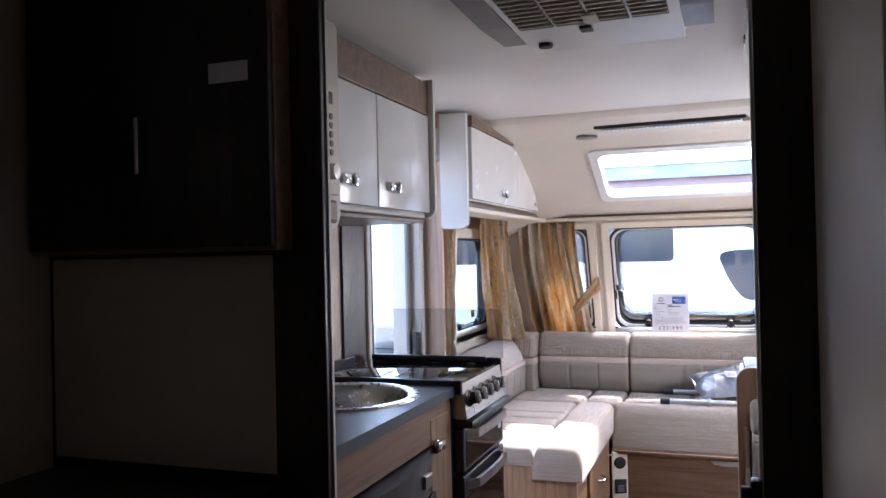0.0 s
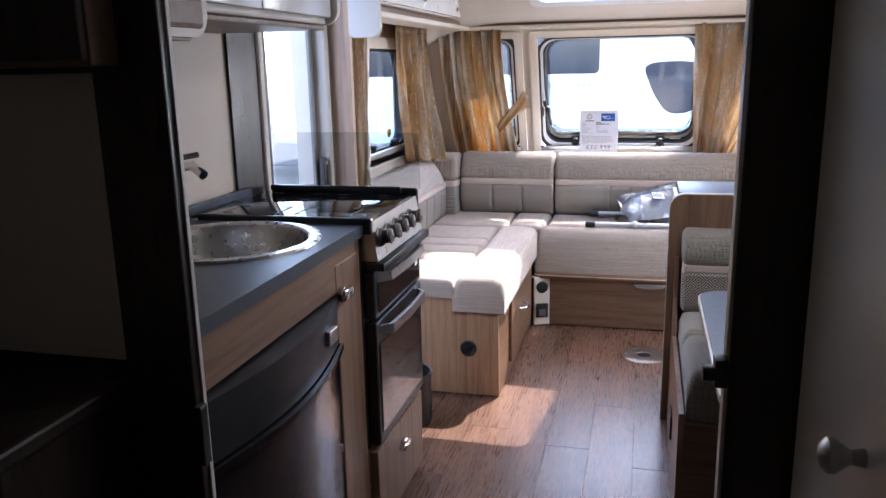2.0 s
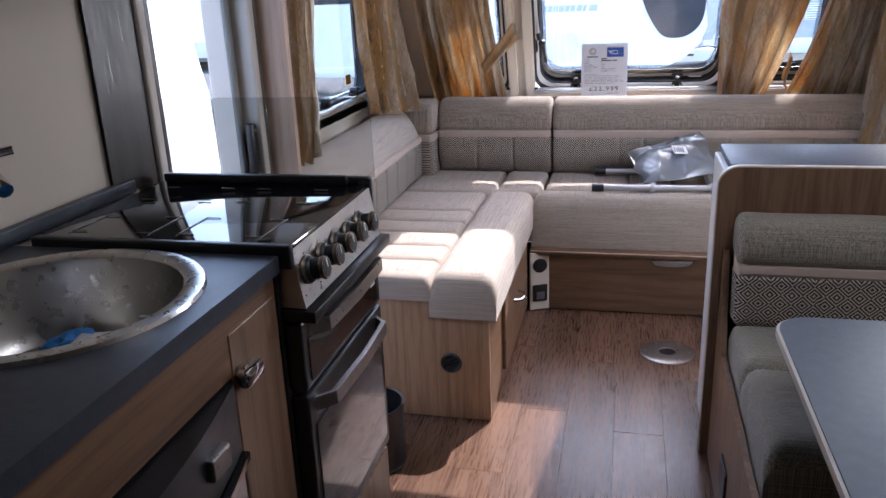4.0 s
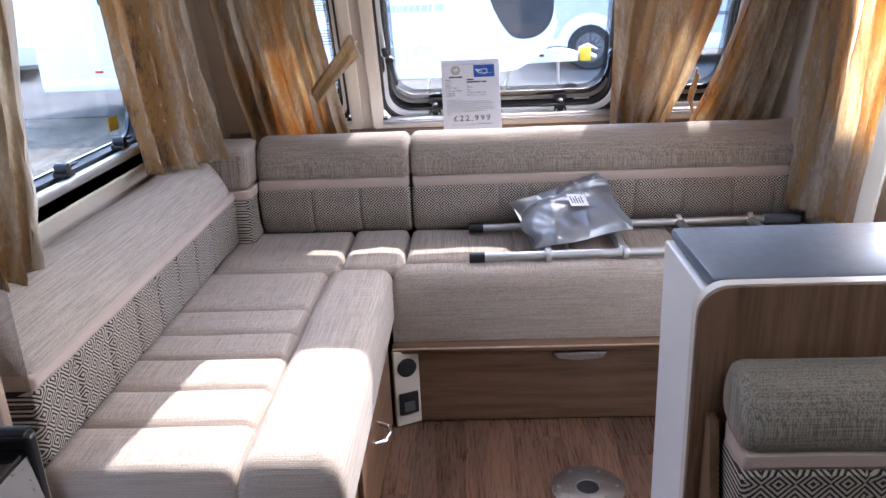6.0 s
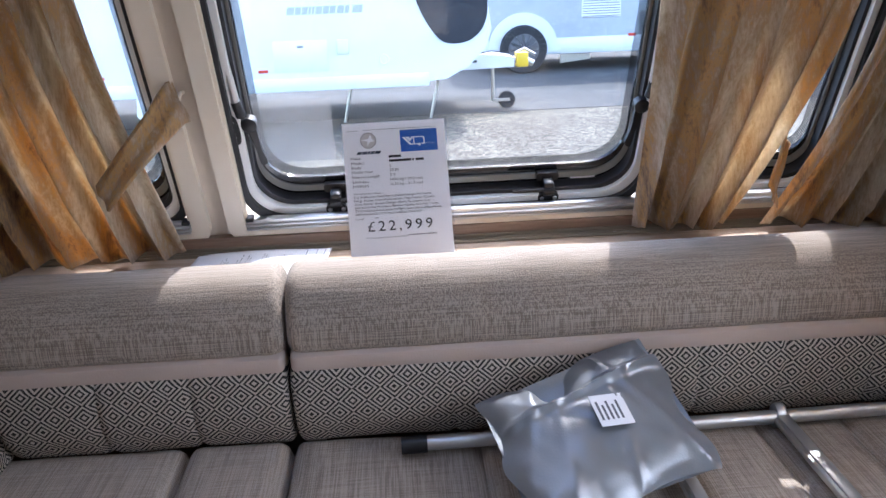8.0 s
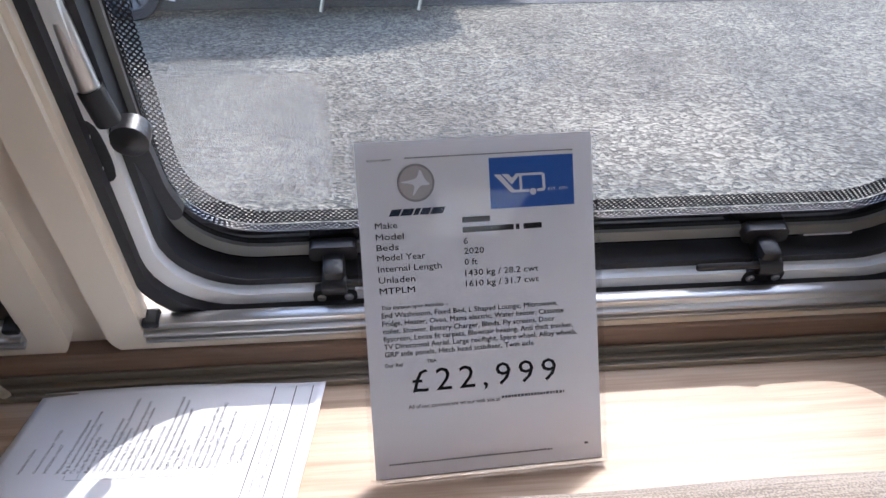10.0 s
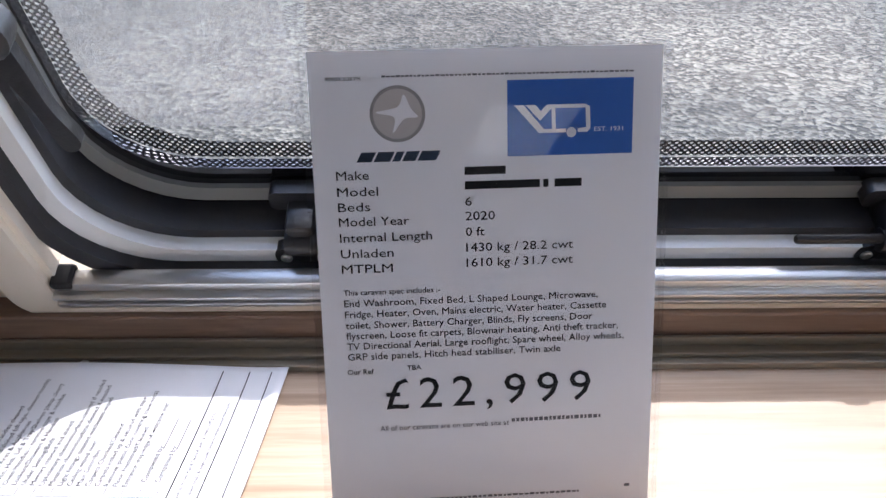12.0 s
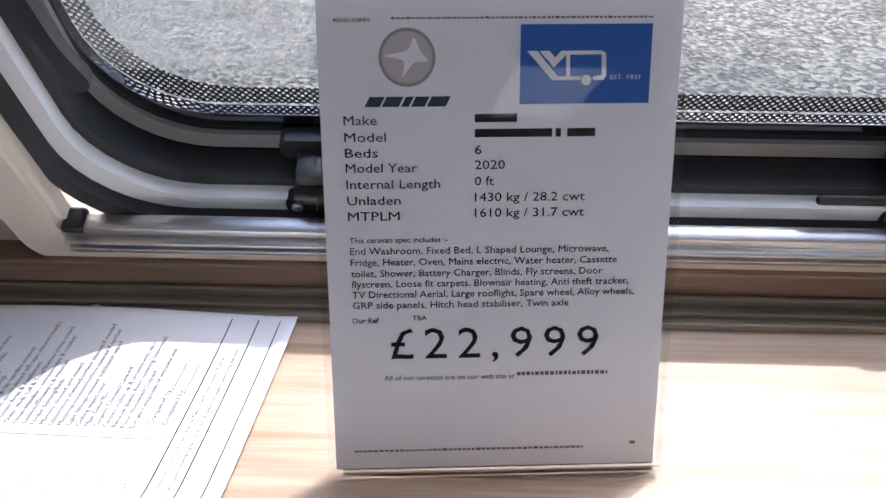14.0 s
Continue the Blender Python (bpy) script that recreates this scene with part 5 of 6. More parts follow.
# curtains: a draped sheet between a top line and a bottom line
def curtain(name, t0, t1, b0, b1, zt, zb, folds, amp, seed, label, tilt=0.0, group="curtains", edge=False):
    c = thing(name, ((b0[0] + b1[0]) / 2, (b0[1] + b1[1]) / 2, zb), label, "curtain", group)
    T0, T1, B0, B1 = Vector((*t0, 0)), Vector((*t1, 0)), Vector((*b0, 0)), Vector((*b1, 0))
    side = (B1 - B0).normalized().cross(Vector((0, 0, 1)))

    def f(u, w):
        p = (T0.lerp(T1, u)).lerp(B0.lerp(B1, u), w ** 1.6)
        uu = u + 0.03 * noise.noise(Vector((u * 5, w * 2.5, seed)))
        a = amp * (0.55 + 0.45 * w) * (0.7 + 0.6 * noise.noise(Vector((u * 3, seed, 4))))
        ph = uu * folds * math.pi * 1.5 + seed
        k = a * (1.1 - 2.2 * abs(math.sin(ph)) ** 0.6 + 0.45 * math.sin(ph * 2.6 + seed + w * 1.5))
        k += 0.016 * noise.noise(Vector((u * 7 + w * 2.2, w * 1.6, seed))) * (0.4 + w) + 0.005 * noise.noise(Vector((u * 26, w * 7, seed)))
        z = zt + (zb - zt) * w + (tilt * (u - 0.5) + 0.006 * math.sin(uu * folds * 6 + seed)) * w
        q = p + side * k
        return (q.x, q.y, z)
    ob = part("drape", grid(f, lin(0, 1, 150), lin(0, 1, 44)), VELVET, c, soft=True)
    md = ob.modifiers.new("thickness", "SOLIDIFY")
    md.thickness = 0.004
    if edge:
        te = part("turned_edge", grid(f, lin(0.9, 1, 12), lin(0.02, 0.998, 40)), LINING, c, "cream turned-back edge", True)
        md = te.modifiers.new("thickness", "SOLIDIFY")
        md.thickness, md.offset = 0.014, 0.0
    hd = part("heading_tape", grid(lambda u, w: tuple(Vector(f(u, w * 0.05)) + Vector((0, 0, 0.012))), lin(0, 1, 90), lin(0, 1, 3)), VELVET, c, soft=True)
    md = hd.modifiers.new("thickness", "SOLIDIFY")
    md.thickness = 0.008
    return c


curtain("curtain", (-1.2, 3.07), (-1.2, 3.5), (-1.205, 3.1), (-1.18, 3.34), 1.495, 0.79, 3.5, 0.03, 1.0, "brown and gold velvet curtain beside the door post", 0.05, edge=True)
curtain("curtain", (-1.19, 3.84), (-1.16, 4.32), (-1.185, 3.97), (-1.1, 4.4), 1.495, 0.825, 3.2, 0.04, 2.4, "brown velvet curtain with cream turned edge", -0.05, edge=True)
curtain("curtain", (-1.18, 4.61), (-0.83, 4.61), (-1.12, 4.8), (-0.76, 4.85), 1.495, 0.775, 3.8, 0.035, 3.1, "bronze and gold velvet curtain at the front window", 0.0)
curtain("curtain", (0.2, 4.61), (0.6, 4.61), (0.235, 4.86), (0.43, 4.84), 1.495, 0.775, 2.8, 0.032, 4.6, "golden-brown velvet curtain gathered on the shelf", 0.0)
curtain("curtain", (0.67, 4.61), (0.85, 4.6), (0.52, 4.85), (0.8, 4.8), 1.495, 0.775, 3.2, 0.035, 5.2, "bronze velvet curtain in the front corner", 0.0)
curtain("curtain", (0.82, 4.5), (0.83, 4.25), (0.76, 4.52), (0.8, 4.27), 1.495, 0.565, 2.5, 0.02, 6.7, "tawny velvet side curtain hanging to the seat", -0.02)
curtain("curtain", (0.83, 4.25), (0.82, 3.9), (0.8, 4.22), (0.74, 3.88), 1.495, 0.6, 2.5, 0.022, 7.9, "pale back of a velvet side curtain", -0.02, edge=True)
curtain("curtain", (0.82, 3.52), (0.82, 3.38), (0.81, 3.53), (0.81, 3.38), 1.495, 0.88, 2.0, 0.015, 8.8, "narrow drawn-back velvet side curtain", 0.0)
tb = thing("curtain_tieback", (-0.72, 4.72, 1.05), "cream and gold velvet curtain tieback", "tieback", "tiebacks")


def band_geo(pts, w):
    pts = [Vector(p) for p in pts]

    def f(u, v):
        i = min(int(u * (len(pts) - 1)), len(pts) - 2)
        t = u * (len(pts) - 1) - i
        p = pts[i].lerp(pts[i + 1], t)
        k = w * (0.7 + 0.5 * u)
        return (p.x + 0.35 * k * v, p.y + 0.006 * math.sin(v * 9 + u * 5), p.z - k * v)
    return grid(f, lin(0, 1, 24), lin(-0.5, 0.5, 10))


tbd = part("band", band_geo([(-0.86, 4.7, 0.95), (-0.795, 4.705, 1.02), (-0.735, 4.735, 1.085), (-0.708, 4.765, 1.115), (-0.705, 4.785, 1.118)], 0.07), VELVET, tb, soft=True)
tbd.modifiers.new("thickness", "SOLIDIFY").thickness = 0.008
hk = part("hook", tube([(-0.705, 4.83, 1.13), (-0.705, 4.785, 1.13), (-0.708, 4.78, 1.118)], 0.004, 8), CREAM, tb)
tb2 = thing("curtain_tieback", (0.52, 4.79, 0.86), "brown velvet tieback hanging beside curtain", "tieback", "tiebacks")
tbd = part("band", band_geo([(0.535, 4.8, 0.98), (0.525, 4.79, 0.93), (0.515, 4.785, 0.89), (0.515, 4.79, 0.85)], 0.04), VELVET, tb2, soft=True)
tbd.modifiers.new("thickness", "SOLIDIFY").thickness = 0.006

# chest with slate top, its oak end to the dinette
ch = thing("sideboard", (0.46, 3.17, 0), "pale sideboard with slate-blue top and oak end", "sideboard")
part("top", rbox(0.09, 3.05, 0.842, 0.865, 3.325, 0.866, 0.008), TABLEM, ch, "slate-blue laminate top", True)
part("body", rbox(0.078, 3.05, 0.004, 0.866, 3.32, 0.8415, 0.004), WHITEPL, ch, "off-white carcass")
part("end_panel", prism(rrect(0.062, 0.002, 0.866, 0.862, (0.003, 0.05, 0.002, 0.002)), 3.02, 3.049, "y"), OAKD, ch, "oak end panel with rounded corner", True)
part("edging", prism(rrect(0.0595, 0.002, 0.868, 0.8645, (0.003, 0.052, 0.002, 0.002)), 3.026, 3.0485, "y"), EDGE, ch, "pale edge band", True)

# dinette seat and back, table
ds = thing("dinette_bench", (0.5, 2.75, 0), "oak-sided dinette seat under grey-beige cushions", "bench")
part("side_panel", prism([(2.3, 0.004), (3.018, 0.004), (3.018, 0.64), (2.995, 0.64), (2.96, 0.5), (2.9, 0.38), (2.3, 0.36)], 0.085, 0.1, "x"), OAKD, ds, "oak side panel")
part("box", box(0.101, 2.3, 0.004, 0.866, 3.018, 0.33), BROWN, ds)
part("vent", rbox(0.078, 2.62, 0.12, 0.0848, 2.72, 0.2, 0.003), BLACK, ds, "black floor-level vent")
dc = thing("seat_cushion", (0.5, 2.65, 0.331), "grey-beige linen dinette seat cushion", "cushion", "dinette cushions")
part("pad", pad(0.105, 0.864, 2.68, 2.94, 0.332, 0.468, (), (), 0.035, 0.01), GREYL, dc, soft=True)
part("front_roll", pad(0.105, 0.864, 2.32, 2.676, 0.332, 0.472, (0.36, 0.62), (), 0.04, 0.01), GREYL, dc, soft=True)
db = thing("backrest_cushion", (0.5, 2.97, 0.47), "grey-beige dinette backrest with diamond-pattern panel", "cushion", "dinette cushions")
part("patterned_panel", roll(smooth_loop([(2.9, 0.468), (2.885, 0.52), (2.89, 0.58), (2.9, 0.612), (3.0, 0.615), (3.015, 0.54), (3.01, 0.468)], 3), 0.108, 0.864, "x", (0.3, 0.49, 0.68), 0.02, 0.007), DIAX, db, "black and cream diamond jacquard", True)
part("band", roll([(2.9, 0.606), (2.894, 0.617), (2.897, 0.634), (2.91, 0.642), (3.0, 0.642), (3.0, 0.606)], 0.11, 0.862, "x", (), 0.012), BAND, db, "plain beige piping band", True)
part("top_roll", roll(smooth_loop([(2.905, 0.636), (2.89, 0.68), (2.905, 0.725), (2.94, 0.75), (2.99, 0.752), (3.014, 0.72), (3.014, 0.66), (2.97, 0.634)], 3), 0.105, 0.864, "x", (), 0.025), GREYL, db, "grey-beige linen top roll", True)
dt = thing("dinette_table", (0.5, 2.2, 0), "slate-blue dinette table with rounded corner", "table")
part("tabletop", prism(rrect(0.138, 1.72, 0.866, 2.55, (0.003, 0.07, 0.07, 0.003)), 0.628, 0.652, "z"), TABLEM, dt, soft=True)
part("edging", prism(rrect(0.132, 1.714, 0.864, 2.556, (0.003, 0.074, 0.074, 0.003)), 0.632, 0.648, "z"), EDGE, dt, "pale edge band", True)
part("leg", join(tube([(0.6, 2.15, 0.0), (0.6, 2.15, 0.63)], 0.025, 14), lathe([(0.14, 0), (0.14, 0.01), (0.03, 0.03)], 24, (0.6, 2.15, 0))), ALU, dt, "tubular table leg")
ds2 = thing("dinette_bench", (0.5, 1.5, 0), "oak-sided dinette seat facing the table", "bench")
part("box", box(0.12, 1.26, 0.004, 0.866, 1.66, 0.33), BROWN, ds2)
part("cushion", pad(0.12, 0.864, 1.26, 1.66, 0.332, 0.47, (), (), 0.035, 0.01), GREYL, ds2, soft=True)
cb = thing("power_cable", (0.1, 1.35, 0), "thin white power cable hanging by the doorway", "cable")
part("lead", tube([(0.1, 1.262, 0.72), (0.098, 1.27, 0.6), (0.06, 1.29, 0.48), (0.02, 1.31, 0.4), (0.0, 1.32, 0.28), (-0.005, 1.33, 0.12), (0.0, 1.34, 0.004)], 0.0035, 8), WHITEPL, cb, soft=True)
part("plug", rbox(0.085, 1.247, 0.7, 0.125, 1.275, 0.75, 0.006), WHITEPL, cb, soft=True)

# floor socket for the table leg
fs_ = thing("floor_socket", (0.0, 3.69, 0), "round galvanised steel floor socket plate with dark hole", "floor plate")
part("plate", lathe([(0.1, 0.0), (0.1, 0.003), (0.096, 0.0045), (0.06, 0.0055), (0.032, 0.006), (0.03, 0.003)], 44, (0.0, 3.69, 0)), STEEL, fs_, soft=True)
part("hole", lathe([(0.031, 0.0035), (0.029, 0.0015), (0, 0.0012)], 28, (0.0, 3.69, 0)), BLACK, fs_)
for i in range(6):
    a = i * math.pi / 3
    part("screw", lathe([(0.005, 0.005), (0.005, 0.0065), (0, 0.006)], 10, (0.08 * math.cos(a), 3.69 + 0.08 * math.sin(a), 0)), ALU, fs_)

# round black foot by the door
bn = thing("waste_bin", (-0.9, 2.72, 0), "small round black pedal bin beside the cooker", "bin")
part("body", lathe([(0.085, 0.0), (0.09, 0.01), (0.088, 0.012), (0.09, 0.19), (0.094, 0.2), (0.085, 0.2), (0.08, 0.02), (0, 0.015)], 36, (-0.87, 2.83, 0)), BLACK, bn, soft=True)

# ladder lying on the front seat
la = thing("ladder", (0.25, 4.32, 0.49), "aluminium bunk ladder lying on the front cushion", "ladder")
RZ = 0.512
part("rail", tube([(-0.27, 4.16, RZ), (0.72, 4.185, RZ)], 0.0135, 16), LADDERM, la, soft=True)
part("rail", tube([(-0.27, 4.46, RZ), (0.72, 4.475, RZ)], 0.0135, 16), LADDERM, la, soft=True)
for y in (4.16, 4.46):
    part("rubber_foot", tube([(-0.31, y - 0.001, RZ), (-0.262, y, RZ)], 0.0165, 16), BLACK, la, "black rubber foot", True)
for y in (4.186, 4.476):
    part("hook_end", tube([(0.7, y - 0.001, RZ), (0.79, y, RZ), (0.82, y + 0.002, RZ - 0.004)], 0.018, 14), GREYCAP, la, "grey plastic hook end", True)
for x in (-0.065, 0.172, 0.412, 0.655):
    a, b = Vector((x, 4.155 + x * 0.02, RZ)), Vector((x + 0.005, 4.475 + x * 0.015, RZ))
    part("rung", join(rbox(x - 0.016, a.y, RZ - 0.008, x + 0.016, b.y, RZ + 0.006, 0.005), rbox(x - 0.01, a.y + 0.01, RZ + 0.006, x + 0.012, b.y - 0.01, RZ + 0.011, 0.002)), LADDERM, la, soft=True)
    for y in (a.y + 0.004, b.y - 0.008):
        part("clamp", xf(lathe([(0.019, -0.009), (0.02, -0.006), (0.02, 0.006), (0.019, 0.009)], 18), pose(x, y + 0.002, RZ, 0, 90, 0) @ Matrix.Diagonal((1.25, 1, 1, 1))), LADDERM, la, soft=True)

# silver vinyl bag on the ladder
sb = thing("storage_bag", (0.03, 4.33, 0.52), "creased silver-grey vinyl bag lying on the ladder", "bag")


def bag_geo():
    C = [Vector((-0.165, 4.42, 0.607)), Vector((0.135, 4.483, 0.69)), Vector((0.215, 4.27, 0.556)), Vector((-0.105, 4.178, 0.526))]

    def f(u, w, side):
        p = (C[3].lerp(C[2], u)).lerp(C[0].lerp(C[1], u), w)
        e = min(u, 1 - u, w, 1 - w)
        puff = 0.03 * (1 - math.exp(-e / 0.1))
        q = Vector((u * 1.9, w * 1.9, 3.3))
        fold = 0.014 * noise.noise(q)
        dip = 0.03 * math.exp(-((u - 0.4) / 0.1) ** 2) * max(0, (w - 0.66) / 0.34)
        fold += 0.007 * (abs(noise.noise(Vector((u * 5 + w * 2, w * 3.2, 8.1)))) - 0.25) + 0.02 * math.exp(-((w - 0.7 - 0.1 * u) / 0.03) ** 2) * (0.4 + 0.6 * u)
        for cu, k, wd, dp in ((0.12, 0.35, 0.035, 0.008), (0.3, 0.18, 0.025, 0.006), (0.8, -0.3, 0.03, 0.009), (0.62, 0.12, 0.02, 0.005)):
            fold += dp * math.exp(-((u - cu - k * (w - 0.5)) / wd) ** 2) * (0.3 + 0.7 * abs(w - 0.45) * 2)
        n_ = Vector((0.1, -0.45, 1)).normalized()
        if not side:
            return tuple(p - n_ * 0.6 * puff)
        up = puff + (fold - dip) * min(1, e / 0.06 + 0.3)
        sag = Vector((0, -0.02, -0.05)) * (math.exp(-((u - 0.42) / 0.1) ** 2) * max(0, (w - 0.75) / 0.25))
        out = Vector((0.01 * math.sin(w * 11), 0.008 * math.sin(u * 9 + 1), 0)) * (1 - min(1, e / 0.1))
        return tuple(p + n_ * up + sag + out)
    us = lin(0, 1, 52)
    a, b = grid(lambda u, w: f(u, w, 1), us, us), grid(lambda u, w: f(u, w, 0), us, us)
    return join(a, b)


part("body", bag_geo(), SILVER, sb, soft=True)
ML = pose(0.045, 4.33, 0.6395, 21, 4, 12)
lbz = part("label", xf(slab(rrect(-0.03, -0.032, 0.03, 0.032, 0.001), 0, 0.001), ML), PAPER, sb, "white printed label")
for k in range(5):
    part("print_bar", xf(slab(rrect(-0.024 + 0.009 * k, -0.02, -0.02 + 0.009 * k, 0.018 - 0.008 * (k % 2), 0.0005), 0.0012, 0.0015), ML), GREYINK, lbz)

# ---- price card in its acrylic holder: mm from the sheet's upper left corner ----
pc = thing("price_card", (-0.28, 4.735, 0.753), "printed price sheet in a leaning clear acrylic holder", "price sign")
MS = pose(-0.3985, 4.731, 0.7565, 90 - 22, 0, 3.3) @ Matrix.Diagonal((1.025, 1.035, 1, 1))


def mm(x, y):
    return 0.0045 + x / 1000, 0.299 - y / 1000


def on_page(px, py):
    s = (py - -17.0) / 855.8
    k = s / (s + 1.165 * (1 - s))
    le, ri = 550.6 + 37.6 * s, 1215.1 - 56.8 * s
    return mm((px - le) / (ri - le) * 210, k * 297)


part("holder", xf(join(slab(rrect(0, 0, 0.219, 0.3015, 0.003), -0.0035, -0.0015), slab(rrect(0, 0, 0.219, 0.3, 0.003), 0.0015, 0.003)), MS), ACRYL, pc, "clear acrylic holder")
part("holder_edge", xf(join(slab(rrect(0, 0.3, 0.219, 0.303, 0.001), -0.004, 0.003), slab(rrect(-0.001, -0.002, 0.22, 0.001, 0.0008), -0.004, 0.004), slab(rrect(0.2165, 0, 0.2195, 0.3, 0.001), 0.0012, 0.0035)), MS), ACRYL, pc, "bright acrylic edges")
part("holder_foot", rbox(-0.39, 4.731, 0.7525, -0.178, 4.823, 0.7555, 0.001), ACRYL, pc)
page = part("page", xf(slab([mm(0, 297), mm(210, 297), mm(210, 0), mm(0, 0)], -0.0006, 0.0003), MS), PAPER, pc, "white printed A4 page")


def write(parent, s, px, py, cap, mat=INK, name="lettering", wide=0.0, space=1.0):
    """Lettering with its baseline at a place on the page; cap: capital height in mm; wide: width in mm to fit."""
    g = text_geo(s, cap / 1000 / 0.7, 0.0001, space)
    x0, x1 = min(v[0] for v in g[0]), max(v[0] for v in g[0])
    k = wide / 1000 / (x1 - x0) if wide else 1.0
    x, y = on_page(px, py)
    part(name, xf(g, MS @ Matrix.Translation((x - x0 * k, y, 0.0006)) @ Matrix.Diagonal((k, 1, 1, 1))), mat, parent)


def bar(parent, px0, py0, px1, py1, mat=INK, lift=0.0005, name="print_bar"):
    (a, b), (c, d) = on_page(px0, py1), on_page(px1, py0)
    return part(name, xf(slab([(a, b), (c, b), (c, d), (a, d)], 0.0003, lift), MS), mat, parent)


def width_mm(px0, px1, py):
    return (on_page(px1, py)[0] - on_page(px0, py)[0]) * 1000


def dashes(parent, px0, py0, px1, py1):
    """A line of small print too fine to read, as a row of short bars."""
    rg, x = random.Random(int(px0)), px0
    while x < px1:
        w = rg.uniform(4, 9)
        bar(parent, x, py0 + rg.uniform(0, 1), min(x + w, px1), py1, GREYINK)
        x += w + 2.2


write(page, "4/22/23, 5:28 PM", 583, 38, 2.0, wide=width_mm(583, 648, 36))
dashes(page, 687, 29.5, 1160, 33.5)
for s, val, py, x1, v1 in (("Make", "", 222, 661, 0), ("Model", "", 252, 676, 0), ("Beds", "6", 280, 660, 848), ("Model Year", "2020", 307, 729, 890),
                           ("Internal Length", "0 ft", 336, 769, 870), ("Unladen", "1430 kg / 28.2 cwt", 365, 697, 1033), ("MTPLM", "1610 kg / 31.7 cwt", 393, 694, 1032)):
    write(page, s, 602 + (py - 222) * 0.045, py, 5.4, wide=width_mm(602, x1, py))
    if val:
        write(page, val, 836, py - 4, 5.4, wide=width_mm(836, v1, py))
bar(page, 836, 204, 912, 219, INK)
bar(page, 836, 231, 975, 246, INK)
bar(page, 981, 231, 991, 246, INK)
bar(page, 1002, 231, 1053, 246, INK)
write(page, "This caravan spec includes :-", 612, 433, 3.4, wide=width_mm(612, 787, 433))
for k, (s, x1, py) in enumerate((("End Washroom, Fixed Bed, L Shaped Lounge, Microwave,", 1077, 454), ("Fridge, Heater, Oven, Mains electric, Water heater, Cassette", 1091, 474), ("toilet, Shower, Battery Charger, Blinds, Fly screens, Door", 1064, 494),
                                 ("flyscreen, Loose fit carpets, Blownair heating, Anti theft tracker,", 1110, 513), ("TV Directional Aerial, Large rooflight, Spare wheel, Alloy wheels,", 1119, 532), ("GRP side panels, Hitch head stabiliser, Twin axle", 1000, 551))):
    write(page, s, 613 + k, py, 4.4, wide=width_mm(613, x1, py))
write(page, "Our Ref", 617, 577, 3.4, wide=width_mm(617, 664, 577))
write(page, "TBA", 724, 573, 3.2, wide=width_mm(724, 750, 573))
write(page, "£22,999", 686, 642, 20.5, wide=width_mm(686, 1058, 642), space=1.3)
write(page, "All of our caravans are on our web site at", 674, 681, 3.6, GREYINK, wide=width_mm(674, 907, 681))
dashes(page, 912, 669, 1076, 676)
dashes(page, 621, 805.5, 1032, 809.5)
bar(page, 1116, 799, 1126, 804, GREYINK)
# maker's emblem: a disc with a sweep, and a slanted word bar
ex, ey = on_page(715, 102)
emb = part("emblem", xf(lathe([(0.0164, 0.0003), (0.0164, 0.0006), (0.0145, 0.0007), (0.0145, 0.0004), (0, 0.0004)], 40), MS @ Matrix.Translation((ex, ey, 0))), EMB, page, "grey round emblem")
part("emblem_field", xf(lathe([(0.0145, 0.0004), (0.0145, 0.0006), (0, 0.0006)], 40), MS @ Matrix.Translation((ex, ey, 0))), EMBF, emb)
part("emblem_sweep", xf(slab(smooth_loop([(-0.013, 0.001), (0.0, 0.004), (0.004, 0.011), (0.008, 0.003), (0.012, -0.002), (0.004, -0.003), (-0.003, -0.011), (-0.002, -0.002)], 5), 0.0006, 0.0008), MS @ Matrix.Translation((ex, ey, 0))), PAPER, emb)
for a, b in ((645, 672), (676, 706), (710, 724), (728, 752), (756, 790)):
    part("print_bar", xf(slab([on_page(a - 6, 190), on_page(b - 6, 190), on_page(b + 3, 172), on_page(a + 3, 172)], 0.0003, 0.0005), MS), NAVY, page)
# dealer's blue block with a plain white van shape
blk = bar(page, 916, 44, 1157, 187, BLUEINK, 0.0005, "blue_block")


def blue_shape(pts, name="white_shape"):
    part(name, xf(slab([on_page(*p) for p in pts], 0.0005, 0.0008), MS), PAPER, blk)


blue_shape([(930, 92), (948, 92), (985, 138), (1012, 138), (1012, 145), (975, 145)])
blue_shape([(952, 92), (970, 92), (980, 104), (992, 92), (1064, 92), (1064, 99), (1000, 99), (978, 122)])
blue_shape([(1064, 92), (1072, 97), (1072, 138), (1066, 145), (1048, 145), (1048, 138), (1064, 136)])
blue_shape([(1000, 99), (1007, 99), (1007, 138), (1026, 138), (1026, 145), (1000, 145)])
vx, vy = on_page(1036, 145)
part("white_disc", xf(lathe([(0.003, 0.0005), (0.003, 0.0008), (0, 0.0008)], 18), MS @ Matrix.Translation((vx, vy, 0))), PAPER, blk)
write(blk, "EST. 1931", 1079, 144, 2.6, PAPER, wide=width_mm(1079, 1133, 144))

# ---- check sheet lying on the shelf: its lines run towards the window ----
cs = thing("check_sheet", (-0.58, 4.73, 0.753), "printed handover check sheet curling on the shelf", "paper sheet")
QX, QY = -0.446, 4.881


def sheet_z(a, b):
    """Height over the shelf at a m from the lower edge and b m from the far edge of the page."""
    return 0.7535 + 0.010 * math.exp(-((b - 0.0) / 0.05)) * (0.4 + 0.6 * math.sin(math.pi * min(1, a / 0.3))) + 0.004 * math.exp(-a / 0.03) + 0.012 * max(0, (0.0 + b - 0.16) / 0.05) ** 2


